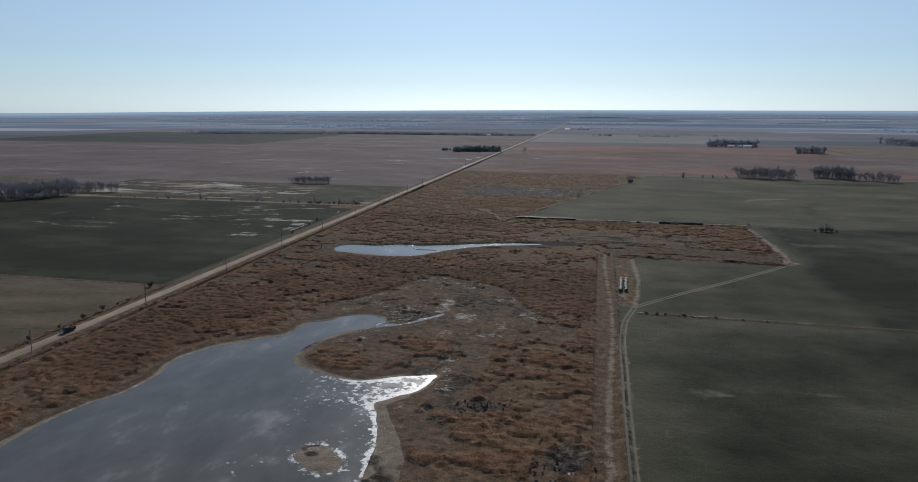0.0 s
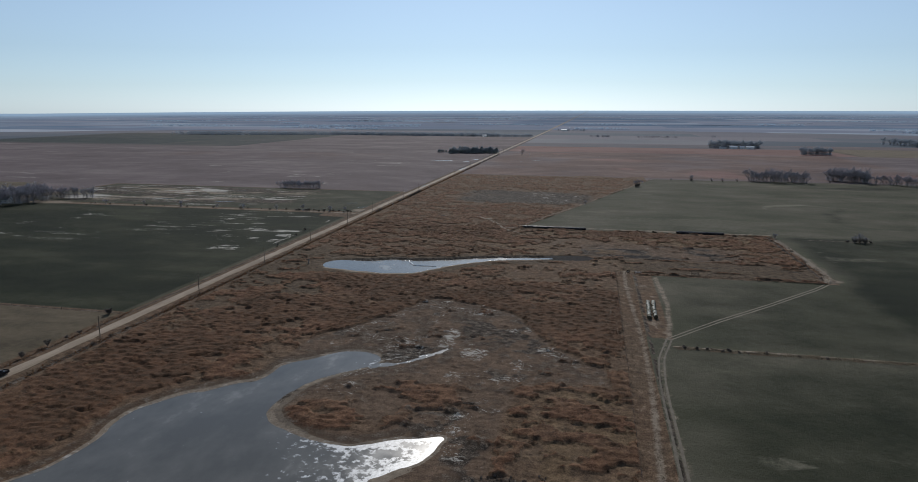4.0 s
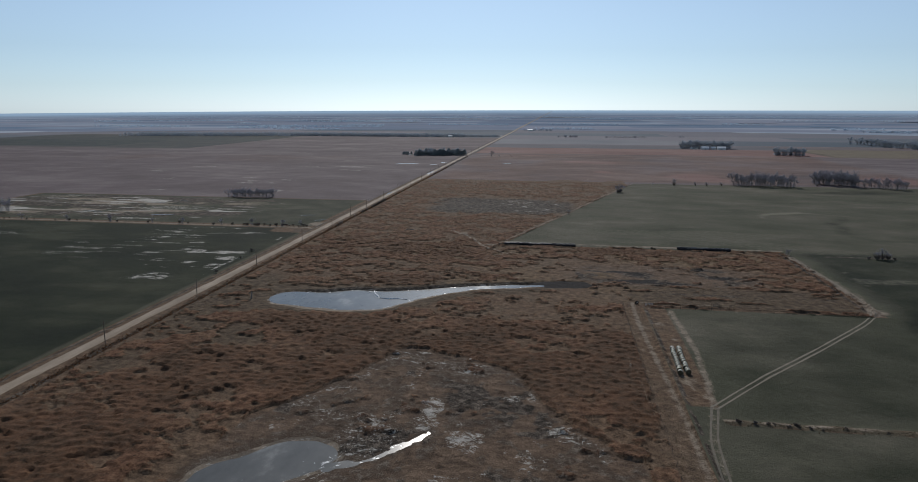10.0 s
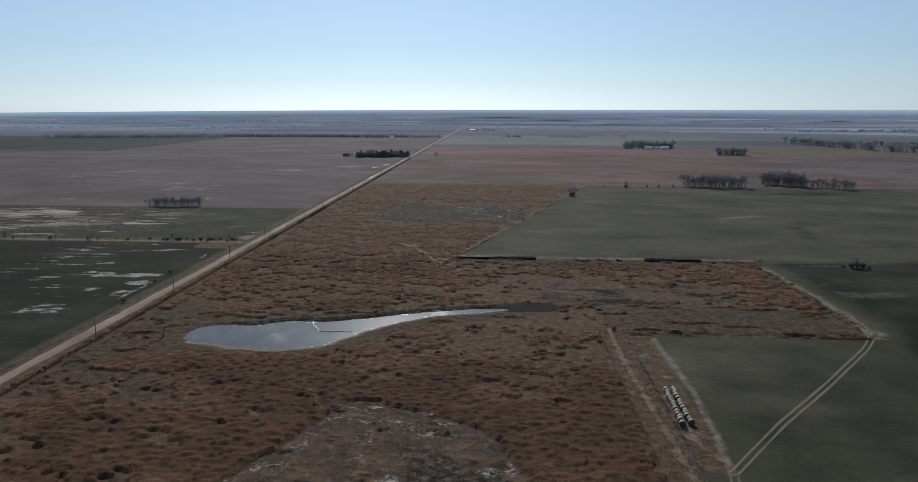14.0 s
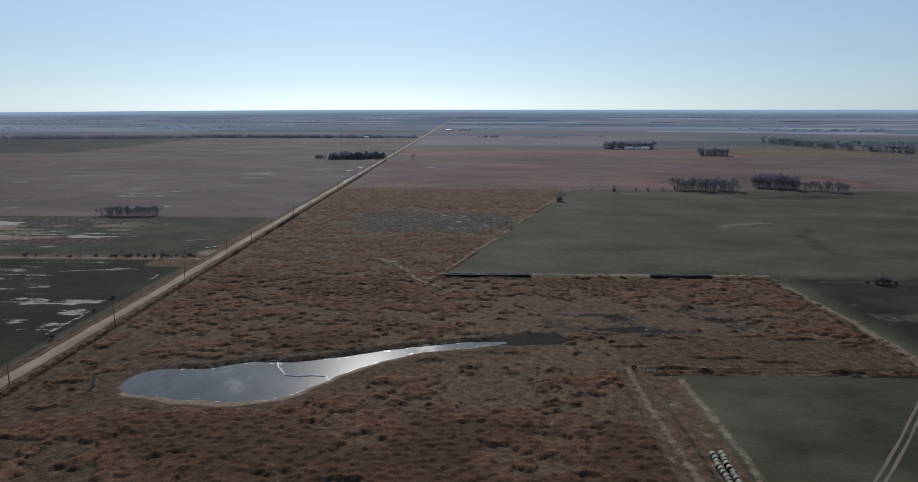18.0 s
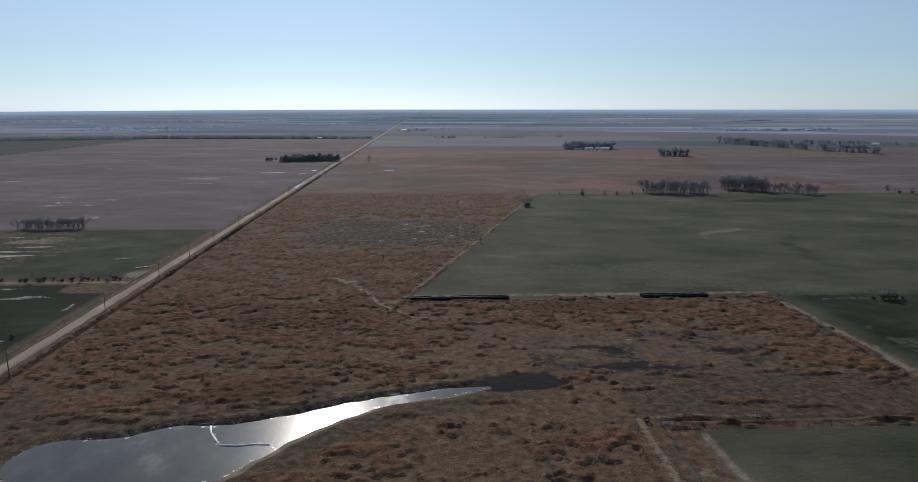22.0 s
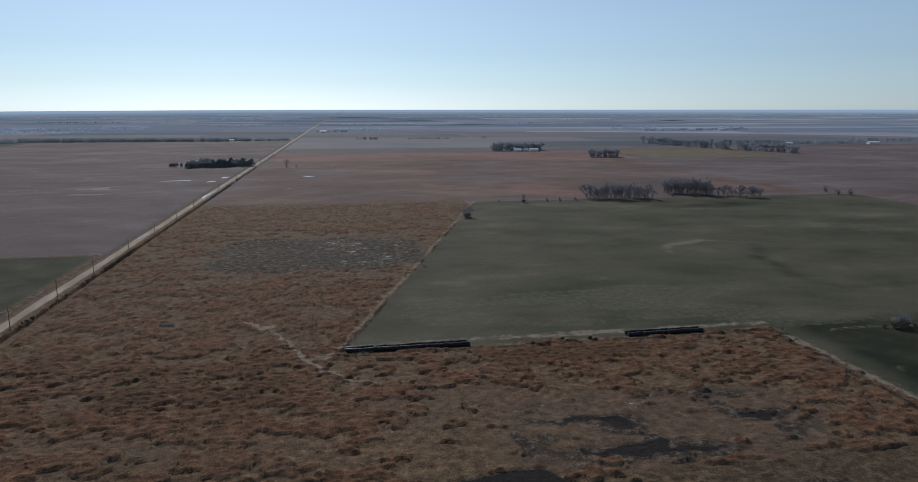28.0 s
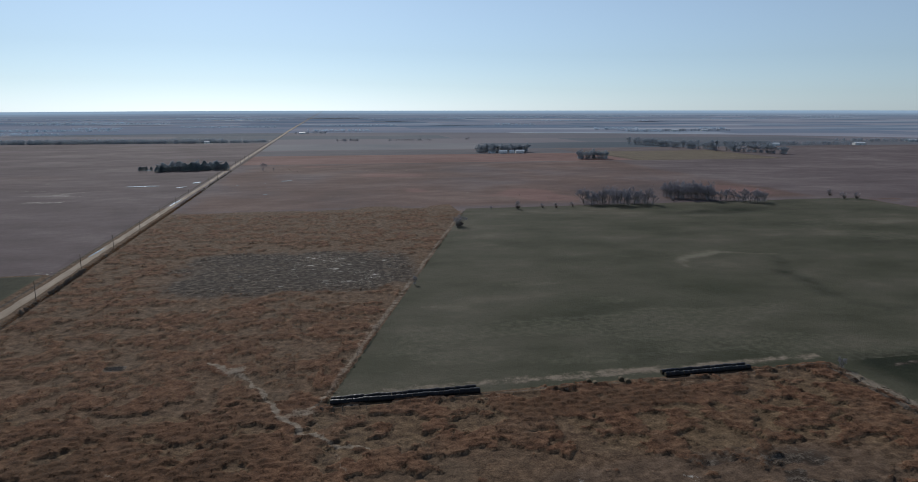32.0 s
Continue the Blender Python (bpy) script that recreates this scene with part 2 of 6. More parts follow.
def backdrop_material():
    k = Kit("hazed_distant_plain", 1.0, 0.0)
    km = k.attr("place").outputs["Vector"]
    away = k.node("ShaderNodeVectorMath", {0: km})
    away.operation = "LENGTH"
    # bluish palette, paling with distance: air haze put into the colour
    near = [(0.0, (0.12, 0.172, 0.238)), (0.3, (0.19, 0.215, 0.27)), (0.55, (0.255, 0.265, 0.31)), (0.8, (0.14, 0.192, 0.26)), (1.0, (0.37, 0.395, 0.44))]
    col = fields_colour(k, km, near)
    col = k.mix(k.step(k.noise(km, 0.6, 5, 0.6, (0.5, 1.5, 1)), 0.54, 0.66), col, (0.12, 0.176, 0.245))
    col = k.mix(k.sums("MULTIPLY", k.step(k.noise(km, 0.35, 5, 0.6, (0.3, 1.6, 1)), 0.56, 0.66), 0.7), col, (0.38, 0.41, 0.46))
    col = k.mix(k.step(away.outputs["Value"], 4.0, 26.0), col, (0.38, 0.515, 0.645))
    return k.done(col)


def water_material():
    k = Kit("pond_ice", 0.1, 0.5)
    at = k.place()
    ice = k.attr("ice").outputs["Fac"]
    shake = k.sums("SUBTRACT", k.noise(at, 0.5, 5, 0.65), 0.5)
    m = k.step(k.sums("ADD", ice, k.sums("MULTIPLY", shake, 2.2)), 0.42, 0.7)
    streak = k.noise(at, 0.05, 6, 0.65, (1.0, 0.6, 1))
    film = k.ramp(streak, (0.4, (0.072, 0.07, 0.063)), (0.56, (0.1, 0.097, 0.088)), (0.7, (0.2, 0.197, 0.186)))
    crust = k.ramp(k.noise(at, 1.5, 5), (0.3, (0.28, 0.29, 0.3)), (0.7, (0.6, 0.61, 0.62)))
    col = k.mix(m, film, crust)
    rough = k.sums("ADD", k.sums("MULTIPLY", k.step(streak, 0.5, 0.7), 0.08), k.sums("ADD", 0.17, k.sums("MULTIPLY", m, 0.17)))
    k.bump(k.noise(at, 0.9, 4), 0.04, 0.2)
    k.b.inputs["IOR"].default_value = 1.33
    return k.done(col, rough)


def road_material():
    k = Kit("gravel", 0.92, 0.2)
    at = k.place()
    x = k.node("ShaderNodeSeparateXYZ", {0: at}).outputs[0]
    grain, patch = k.noise(at, 3.0, 6, 0.75), k.noise(at, 0.12, 4, 0.6, (1, 0.25, 1))
    rut = k.bands(at, "X", 0.32, 2.5)
    v = k.sums("ADD", k.sums("ADD", k.sums("MULTIPLY", grain, 0.35), k.sums("MULTIPLY", patch, 0.62)), k.sums("MULTIPLY", rut, 0.03))
    k.bump(grain, 0.5, 0.04)
    return k.done(k.ramp(v, (0.3, (0.12, 0.093, 0.068)), (0.5, (0.22, 0.176, 0.132)), (0.7, (0.37, 0.31, 0.245))))


def tuft_material(name, stops, through_light=0.5):
    k = Kit(name, 0.95, 0.08)
    at = k.place()
    v = k.sums("ADD", k.sums("MULTIPLY", k.noise(at, 0.12, 4), 0.75), k.sums("MULTIPLY", k.island(), 0.25))
    col = k.ramp(v, *stops)
    glow = k.node("ShaderNodeBsdfTranslucent", {"Color": col})
    both = k.node("ShaderNodeMixShader", {0: through_light, 1: k.b.outputs[0], 2: glow.outputs[0]})
    k.t.links.new(both.outputs[0], k.t.nodes["Material Output"].inputs[0])
    return k.done(col)


M_GROUND, M_FAR, M_WATER, M_ROAD = ground_material(), backdrop_material(), water_material(), road_material()
M_TUFT = tuft_material("bunch_grass", [(0.3, (0.09, 0.045, 0.027)), (0.45, (0.14, 0.076, 0.045)), (0.58, (0.18, 0.115, 0.07)), (0.72, (0.17, 0.128, 0.083))])
M_WEED = tuft_material("dry_weeds", [(0.3, (0.07, 0.056, 0.036)), (0.5, (0.115, 0.092, 0.06)), (0.7, (0.17, 0.14, 0.098))])
M_BARK = simple("grey_bark", (0.1, 0.09, 0.08), (0.22, 0.2, 0.18), 2.0)
M_TWIG = simple("bare_twigs", (0.27, 0.26, 0.275), (0.42, 0.4, 0.42), 0.6)
# far twigs and windbreak cedars are tinted pale blue-grey to carry distance haze
M_FAR_TWIG = tuft_material("hazed_grey_twigs", [(0.3, (0.2, 0.235, 0.275)), (0.7, (0.3, 0.34, 0.39))])
M_HAZE_TWIG = tuft_material("hazed_belt_twigs", [(0.3, (0.38, 0.48, 0.58)), (0.7, (0.48, 0.58, 0.68))])
M_CEDAR = tuft_material("hazed_cedar_foliage", [(0.3, (0.2, 0.24, 0.26)), (0.5, (0.28, 0.33, 0.35)), (0.7, (0.36, 0.41, 0.42))], 0.55)
M_SHRUB = simple("shrub_twigs", (0.12, 0.098, 0.082), (0.24, 0.195, 0.16), 1.2)
M_HAY = simple("baled_hay", (0.05, 0.04, 0.024), (0.13, 0.1, 0.06), 6.0)
M_NET = simple("pale_net_wrap", (0.1, 0.11, 0.09), (0.27, 0.28, 0.235), 5.0, 0.6, 0.25)
M_WOOD = simple("weathered_post_wood", (0.1, 0.08, 0.06), (0.22, 0.185, 0.15), 5.0)
M_WIRE = simple("rusted_wire", (0.05, 0.035, 0.03), (0.09, 0.06, 0.05), 5.0)
M_TRACK = simple("bare_track_dirt", (0.08, 0.069, 0.051), (0.165, 0.141, 0.107), 0.4)
M_CERAMIC = simple("brown_ceramic", (0.1, 0.06, 0.04), (0.16, 0.1, 0.07), 4.0, 0.3, 0.5)
M_PAINT = simple("black_car_paint", (0.008, 0.008, 0.009), (0.014, 0.014, 0.016), 2.0, 0.25, 0.5)
M_CHROME = simple("bright_metal", (0.5, 0.5, 0.5), (0.7, 0.7, 0.7), 4.0, 0.25, 0.5, 1.0)
M_GLASS = simple("dark_car_glass", (0.015, 0.018, 0.02), (0.02, 0.024, 0.028), 1.0, 0.05, 0.5)
M_RUBBER = simple("tyre_rubber", (0.012, 0.012, 0.012), (0.03, 0.03, 0.03), 6.0)
M_LAMP = simple("lamp_lens", (0.5, 0.5, 0.5), (0.7, 0.7, 0.7), 6.0, 0.15, 0.5)
M_RED = simple("red_lens", (0.2, 0.01, 0.01), (0.3, 0.02, 0.015), 6.0, 0.2, 0.5)
M_WHITE = simple("white_siding", (0.6, 0.6, 0.58), (0.78, 0.78, 0.76), 1.0, 0.6)
M_ROOF = simple("pale_metal_roof", (0.5, 0.52, 0.54), (0.72, 0.73, 0.74), 0.8, 0.4, 0.5)
M_SHINGLE = simple("grey_shingles", (0.1, 0.1, 0.1), (0.2, 0.19, 0.19), 2.0)
M_PANE = simple("window_glass", (0.03, 0.04, 0.05), (0.05, 0.06, 0.07), 1.0, 0.06, 0.5)

# ---- building helpers ----


def mesh_of(name, verts, faces, materials=(), smooth=False):
    """A mesh from numpy arrays: verts (n, 3), faces (m, 3 or 4)."""
    me = bpy.data.meshes.new(name)
    verts, faces = np.asarray(verts, np.float32), np.asarray(faces, np.int32)
    n = faces.shape[1]
    me.vertices.add(len(verts))
    me.vertices.foreach_set("co", verts.ravel())
    me.loops.add(faces.size)
    me.loops.foreach_set("vertex_index", faces.ravel())
    me.polygons.add(len(faces))
    me.polygons.foreach_set("loop_start", np.arange(0, faces.size, n, dtype=np.int32))
    for m in materials:
        me.materials.append(m)
    me.update(calc_edges=True)
    if smooth:
        me.polygons.foreach_set("use_smooth", np.ones(len(faces), bool))
    return me


def keep(me, name, kind, values):
    """Store values on the points of a mesh: kind FLOAT, FLOAT_COLOR or FLOAT_VECTOR."""
    layer = me.attributes.new(name, kind, "POINT")
    layer.data.foreach_set({"FLOAT": "value", "FLOAT_COLOR": "color", "FLOAT_VECTOR": "vector"}[kind], np.asarray(values, np.float32).ravel())


def part(name, bm, material, parent, label=""):
    """Links a bmesh (or a finished mesh) as one mesh object under a thing or a part."""
    if isinstance(bm, bpy.types.Mesh):
        me = bm
    else:
        me = bpy.data.meshes.new(name)
        bm.to_mesh(me)
        bm.free()
    if material is not None and not me.materials:
        me.materials.append(material)
    ob = new(name, me)
    ob.parent = parent
    if label:
        ob["label"] = label
    return ob


def thing(name, m, label, category, group="", kind=""):
    ob = new(name)
    ob.matrix_basis = m
    return tagged(ob, label, category, group, kind)


def box(bm, lo, hi, bevel=0.0, m=None):
    made = bmesh.ops.create_cube(bm, size=1.0)["verts"]
    lo, hi = Vector(lo), Vector(hi)
    for v in made:
        v.co = Vector(((v.co.x + 0.5) * (hi.x - lo.x) + lo.x, (v.co.y + 0.5) * (hi.y - lo.y) + lo.y, (v.co.z + 0.5) * (hi.z - lo.z) + lo.z))
    if m is not None:
        bmesh.ops.transform(bm, matrix=m, verts=made)
    if bevel:
        edges = list({e for v in made for e in v.link_edges})
        bmesh.ops.bevel(bm, geom=edges, offset=bevel, segments=2, affect="EDGES", profile=0.5)
    return bm


def boxes(*spans, bevel=0.0):
    bm = bmesh.new()
    for lo, hi in spans:
        box(bm, lo, hi, bevel)
    return bm


def lattice(x, y, salt):
    """Hash of whole-number places to 0..1."""
    h = (x.astype(np.int64) * 374761393 + y.astype(np.int64) * 668265263 + salt * 974634777) & 0x7FFFFFFF
    h = ((h ^ (h >> 13)) * 1274126177) & 0x7FFFFFFF
    return ((h ^ (h >> 16)) & 0xFFFF) / 65535.0


def grain(x, y, size, octaves=3, salt=0):
    """Soft noise, about 0..1, with features of that size in metres."""
    total, weight, amp = 0.0, 0.0, 1.0
    for o in range(octaves):
        u, v = x / size * 2**o, y / size * 2**o
        i, j = np.floor(u), np.floor(v)
        fu, fv = u - i, v - j
        fu, fv = fu * fu * (3 - 2 * fu), fv * fv * (3 - 2 * fv)
        s = salt * 17 + o
        a = lattice(i, j, s) * (1 - fu) + lattice(i + 1, j, s) * fu
        b = lattice(i, j + 1, s) * (1 - fu) + lattice(i + 1, j + 1, s) * fu
        total, weight, amp = total + amp * (a * (1 - fv) + b * fv), weight + amp, amp * 0.55
    return total / weight


def ease(v, lo, hi):
    t = np.clip((v - lo) / (hi - lo), 0, 1)
    return t * t * (3 - 2 * t)


def capsules(x, y, rows, soft=0.0):
    """Signed distance to a union of tapered capsules (x1, y1, r1, x2, y2, r2)."""
    best = np.full(np.shape(x), 1e6)
    for x1, y1, r1, x2, y2, r2 in rows:
        dx, dy = x2 - x1, y2 - y1
        t = np.clip(((x - x1) * dx + (y - y1) * dy) / max(dx * dx + dy * dy, 1e-6), 0, 1)
        d = np.hypot(x - x1 - t * dx, y - y1 - t * dy) - (r1 + (r2 - r1) * t)
        if soft:
            h = np.clip(0.5 + 0.5 * (best - d) / soft, 0, 1)
            best = best * (1 - h) + d * h - soft * h * (1 - h)
        else:
            best = np.minimum(best, d)
    return best


def domes(x, y, cell, salt, chance):
    """Rounded hummocks: 0 between them, 1 on top. chance: how likely one stands at a place."""
    out = np.zeros_like(x)
    u, v = x / (cell * 1.35), y / cell
    i0, j0 = np.floor(u), np.floor(v)
    for di in (-1, 0, 1):
        for dj in (-1, 0, 1):
            i, j = i0 + di, j0 + dj
            cu, cv = i + 0.15 + 0.7 * lattice(i, j, salt), j + 0.15 + 0.7 * lattice(i, j, salt + 1)
            r = 0.26 + 0.3 * lattice(i, j, salt + 2)
            d2 = ((u - cu) ** 2 + (v - cv) ** 2) / (r * r)
            top = np.clip(1 - d2 * d2, 0, 1) * (0.55 + 0.45 * lattice(i, j, salt + 4))
            out = np.maximum(out, np.where(lattice(i, j, salt + 3) < chance, top, 0))
    return out


def trail(x, y, stops):
    """Distance to a line through the stops."""
    return capsules(x, y, [(*a, 0, *b, 0) for a, b in zip(stops, stops[1:])])


def block(x, y, x0, x1, y0, y1, soft=1.5):
    """1 inside an upright rectangle of the plan, easing out over the edge."""
    d = np.maximum(np.maximum(x0 - x, x - x1), np.maximum(y0 - y, y - y1))
    return 1 - ease(d, -soft, soft)


# ---- the plan: ponds, tracks, fields ----
BIG_POND = [(92.5, -463, 44.5, 95, -540, 46), (75, -414, 20.5, 86, -440, 33), (78, -399, 11.5, 75, -414, 20.5), (84, -387, 6.8, 78, -399, 11.5), (84, -387, 6.8, 88, -375, 8),
            (88, -375, 8, 98, -364.5, 8), (98, -364.5, 8, 101.5, -363, 6.6), (110, -440, 20, 104, -430, 22), (122, -424, 8.2, 132, -416.5, 6.2), (132, -416.5, 6.2, 139, -408.5, 1.5)]
PENINSULA = [(104, -398, 14.5, 113, -396, 20.5), (113, -396, 20.5, 120, -390, 22)]
ISLET = [(122.6, -459.5, 4.3, 126.8, -463.2, 4.3)]
RILL = [(108, -366.5, 1.8, 117, -362, 0.9), (117, -362, 1.1, 122, -355.5, 1.2), (122, -355.5, 1.5, 128, -347.5, 0.5)]
LONG_POND = [(45.5, -236.3, 9.6, 60, -237, 11.4), (60, -237, 11.4, 72, -235, 14.8), (72, -235, 14.8, 80, -234, 14), (80, -234, 14, 89, -229, 10.2), (89, -229, 10.2, 97, -223, 7.1),
             (97, -223, 7.1, 106, -217, 4.9), (106, -217, 4.9, 114, -212.2, 4.0), (114, -212.2, 4.0, 122, -207.9, 2.6), (122, -207.9, 2.6, 140, -202.6, 2.7), (140, -202.6, 2.7, 153, -199.6, 0.9)]
MUD_HEAD = [(147, -200, 1.5, 157, -197, 5.2), (157, -197, 5.2, 170, -195.5, 6.0), (170, -195.5, 6.0, 176, -198, 1.5)]
WATER_Z = -0.3
TRACK = [(206, -232), (206.5, -250), (207, -278), (205, -305), (203, -322), (198.5, -342), (196.8, -365), (196.6, -430), (197.2, -520)]
BRANCH = [(203, -322), (223, -298), (247, -272), (277, -238), (287, -224), (289.5, -205), (290, -175), (288.8, -118)]
WINDING = [(90, -71), (101.6, -82.3), (108.6, -95.2), (113.5, -111.5), (121, -124), (131, -132.4), (137, -134.5)]
# paths that cattle have trodden through the grass: width, then the stops
TRODDEN = [
    (0.8, (124.4, -116), (128, -134), (131, -145.5), (136.6, -158), (141.4, -170.6), (142.4, -181), (140.5, -189)),
    (1.1, (115.4, -114), (121.7, -113), (126.2, -105), (132.5, -81.6), (143, -46.8), (149, -34.5), (176, 44), (224, 190)),
    (0.8, (65, 11), (81.8, -13), (97.4, -15.8), (123.5, -25.3), (144, -35.5)),
    (0.6, (82, -13), (86, -40), (92, -68)),
    (0.6, (179.7, -233.5), (175.4, -242), (167.6, -251.5), (163.8, -261), (161.5, -268)),
    (0.5, (174, -233.6), (170, -245.4), (161, -256), (158, -268.7)),
    (0.5, (140, -220), (137.6, -234), (137, -247)),
    (0.6, (81, -255), (86.8, -262), (90, -270), (92, -281), (97, -288), (104, -297)),
    (0.5, (31, -190), (52, -203), (66, -210), (66, -217)),
    (0.5, (182, -270), (184, -300), (186, -330)),
    (0.5, (36, -124.7), (50, -123.6), (52, -116), (70.7, -131), (85, -140.6)),
]
# foot of the dense rust grass where the bare flats begin: x, y
RUST_FOOT = [(70, -392), (76, -378), (78, -346), (85, -335), (92, -323), (98, -310), (104, -299), (108, -288), (117, -288), (127, -294), (137, -296), (146, -301), (155, -320), (164, -336), (172, -346),
             (180, -355), (184, -380)]


def shore(x, y):
    wob = (grain(x, y, 9, 3, 4) - 0.5) * 2.2
    big = capsules(x, y, BIG_POND, 2.0)
    big = np.maximum(big, -capsules(x, y, PENINSULA, 2.0)) + wob
    big = np.maximum(big, -(capsules(x, y, ISLET) + wob * 0.3))
    rill = capsules(x, y, RILL) + (grain(x, y, 3, 3, 5) - 0.5) * 3.4 + 0.35
    long = capsules(x, y, LONG_POND, 1.5) + wob * 0.4
    return big, rill, long


def spot(x, y, cx, cy, rx, ry, power=2):
    """A soft round patch: 1 in the middle, falling off over rx and ry."""
    return np.exp(-(np.abs((x - cx) / rx) ** power + np.abs((y - cy) / ry) ** power))


def share(n, part, soft=0.06):
    """Marks that part of the places where the noise n is highest, with a narrow edge."""
    rank = 1 / (1 + np.exp(-1.702 * (n - 0.5) / 0.137))
    return ease(rank, 1 - part - soft / 2, 1 - part + soft / 2)


def west_edge(y):
    """x of the slanting west side of the north wheat field."""
    return 127 + (y + 108) * (117.0 / 357.0)


def land(x, y):
    """Height and cover of the ground at arrays of places."""
    big, rill, long = shore(x, y)
    wet = np.minimum(np.minimum(big, rill + 0.3), long)
    n2, n5, n12 = grain(x, y, 2.2, 2, 2), grain(x, y, 4.6, 3, 1), grain(x, y, 12, 3, 9)
    n30, n60, n90 = grain(x, y, 34, 3, 3), grain(x, y, 60, 3, 14), grain(x, y, 110, 3, 6)
    # where the wet meadow lies
    north_field = (x > west_edge(y)) & (y > -108) & (y < 249) & (x < 628)
    south_field = ((x > 195) & (y < -228)) | ((x > 290) & (y < -100) & (x < 628))
    meadow = ((x > 4.5) & ~north_field & ~south_field).astype(float) * ease(275 + 40 * (n30 - 0.5) - y, 0, 45)
    strip = block(x, y, 187.6, 194.6, -700, -224, 0.8)
    meadow = meadow * (1 - strip)
    foot_x, foot_y = zip(*RUST_FOOT)
    over = np.interp(x, foot_x, foot_y) + 6.0 * (n12 - 0.5) + 5.0 * (n5 - 0.5) - y
    margin = ease(x + 5 * (n12 - 0.5), 148, 158) * ease(-y + 8 * (n12 - 0.5), 366, 378)
    flats = ease(over, -2.0, 6.0) * ((x > 70) & (x < 186)) * (1 - ease(y, -288, -282)) * (1 - 0.9 * margin)
    rand = np.exp(-((over + 2.2) / 2.2) ** 2) * ((x > 74) & (x < 186) & (y < -280))
    head = np.clip(1.3 * spot(x, y, 212, -173, 46, 21, 4), 0, 1)
    slough = np.clip(1.3 * spot(x, y, 112, 56, 62, 46 + 12 * (n12 - 0.5), 4), 0, 1)
    tail = block(x, y, 190, 286, -226, -193, 6)
    lea = np.clip(spot(x, y, 168, -160, 34, 24) + spot(x, y, 172, -218, 26, 14) + 0.8 * spot(x, y, 150, -182, 20, 9), 0, 1)
    olive = np.clip(spot(x, y, 16, -236, 24, 48) + 0.9 * np.exp(-((long - 6) / 5.0) ** 2) + 0.7 * tail + 0.7 * spot(x, y, 45, -286, 26, 14) + 0.6 * spot(x, y, 18, -320, 12, 20), 0, 1)
    pocket = spot(x, y, 154, -281, 11, 8) + 0.6 * spot(x, y, 112, -266, 12, 9)
    # share of the ground under bunch grass
    thick = 0.4 + 0.5 * (n30 - 0.5) + 0.35 * (n60 - 0.5) + 0.2 * block(x, y, 14, 135, -214, -12, 10)
    thick = thick + 0.5 * block(x, y, 18, 186, -332, -256, 14) + 0.42 * spot(x, y, 88, -204, 34, 14) + 0.4 * block(x, y, 5, 62, -445, -330, 12) + 0.3 * block(x, y, 176, 187, -420, -262, 4)
    thick = thick + 0.3 * spot(x, y, 200, -122, 42, 7, 4) + 0.1 * block(x, y, 200, 286, -152, -126, 5)
    thick = thick * (1 - 0.6 * olive) * (1 - 0.85 * lea) * (1 - 0.8 * np.clip(pocket, 0, 1)) * (1 - 0.6 * tail) * (1 - 0.85 * head) * (1 - 0.85 * slough)
    isles = spot(x, y, 131, -385, 10, 9) + spot(x, y, 171, -400, 12, 12) + spot(x, y, 176, -427, 12, 13) + 0.8 * spot(x, y, 104, -403, 12, 10) + 0.6 * spot(x, y, 152, -452, 12, 12) + 0.6 * spot(x, y, 120, -407, 14, 6)
    thick = np.where(flats > 0.5, 0.08 + 0.85 * np.clip(isles, 0, 1) + 0.3 * (n30 - 0.5), thick)
    thick = np.clip(np.maximum(thick, 0.98 * rand), 0.03, 0.97) * ease(wet, 2, 8) * ease(np.abs(x - 6.8), 1.5, 6)
    # mats of it, with ragged edges and lumpy tops; drawn out along the old drains in the tail
    mat_n = np.where(tail > 0.5, grain(x * 0.35, y * 1.3, 6.0, 4, 7), 0.5 + 1.05 * (0.86 * grain(x * 0.85 + 2.4 * (n2 - 0.5), y + 1.6 * (n5 - 0.5), 6.0, 4, 7) + 0.14 * grain(x, y, 2.0, 3, 73) - 0.5))
    mat = share(mat_n, thick) * meadow
    lumps = domes(x + 1.8 * (n2 - 0.5), y + 1.2 * (n5 - 0.5), 2.5, 71, 0.85)
    small = domes(x + 0.9 * (n2 - 0.5), y, 1.35, 81, 0.42) * (1 - mat)
    dense = ease(thick, 0.6, 0.9)
    z = (mat * (0.38 + 0.3 * n5 + (0.4 + 0.15 * dense) * lumps) + 0.26 * small * (1 - 0.7 * lea) + 0.1 * n2) * meadow * (1 - 0.5 * slough) + 0.5 * (n30 - 0.5) * meadow + 0.15 * rand * meadow
    z = z + (0.55 * spot(x, y, 181, -177, 8, 6, 4) + 0.35 * (n5 - 0.45) * head - 0.3 * spot(x, y, 201, -172, 7, 5)) * meadow
    # ditches beside the road
    ditch = np.exp(-((np.abs(x + 0.2) - 7.0) / 1.6) ** 2)
    z = z * ease(np.abs(x), 4, 9) - 0.55 * ditch * (np.abs(x) > 3.4)
    # pond basins, with a cut bank on the long pond's north shore
    north = (y > -241 + (x - 46) * 0.39) * ease(x, 30, 60) * (long < 8)
    z = z + 0.6 * np.exp(-((long - 3.2) / 2.0) ** 2) * north
    basin = WATER_Z + (0.09 + 0.4 * north) * np.clip(wet, -12, 40)
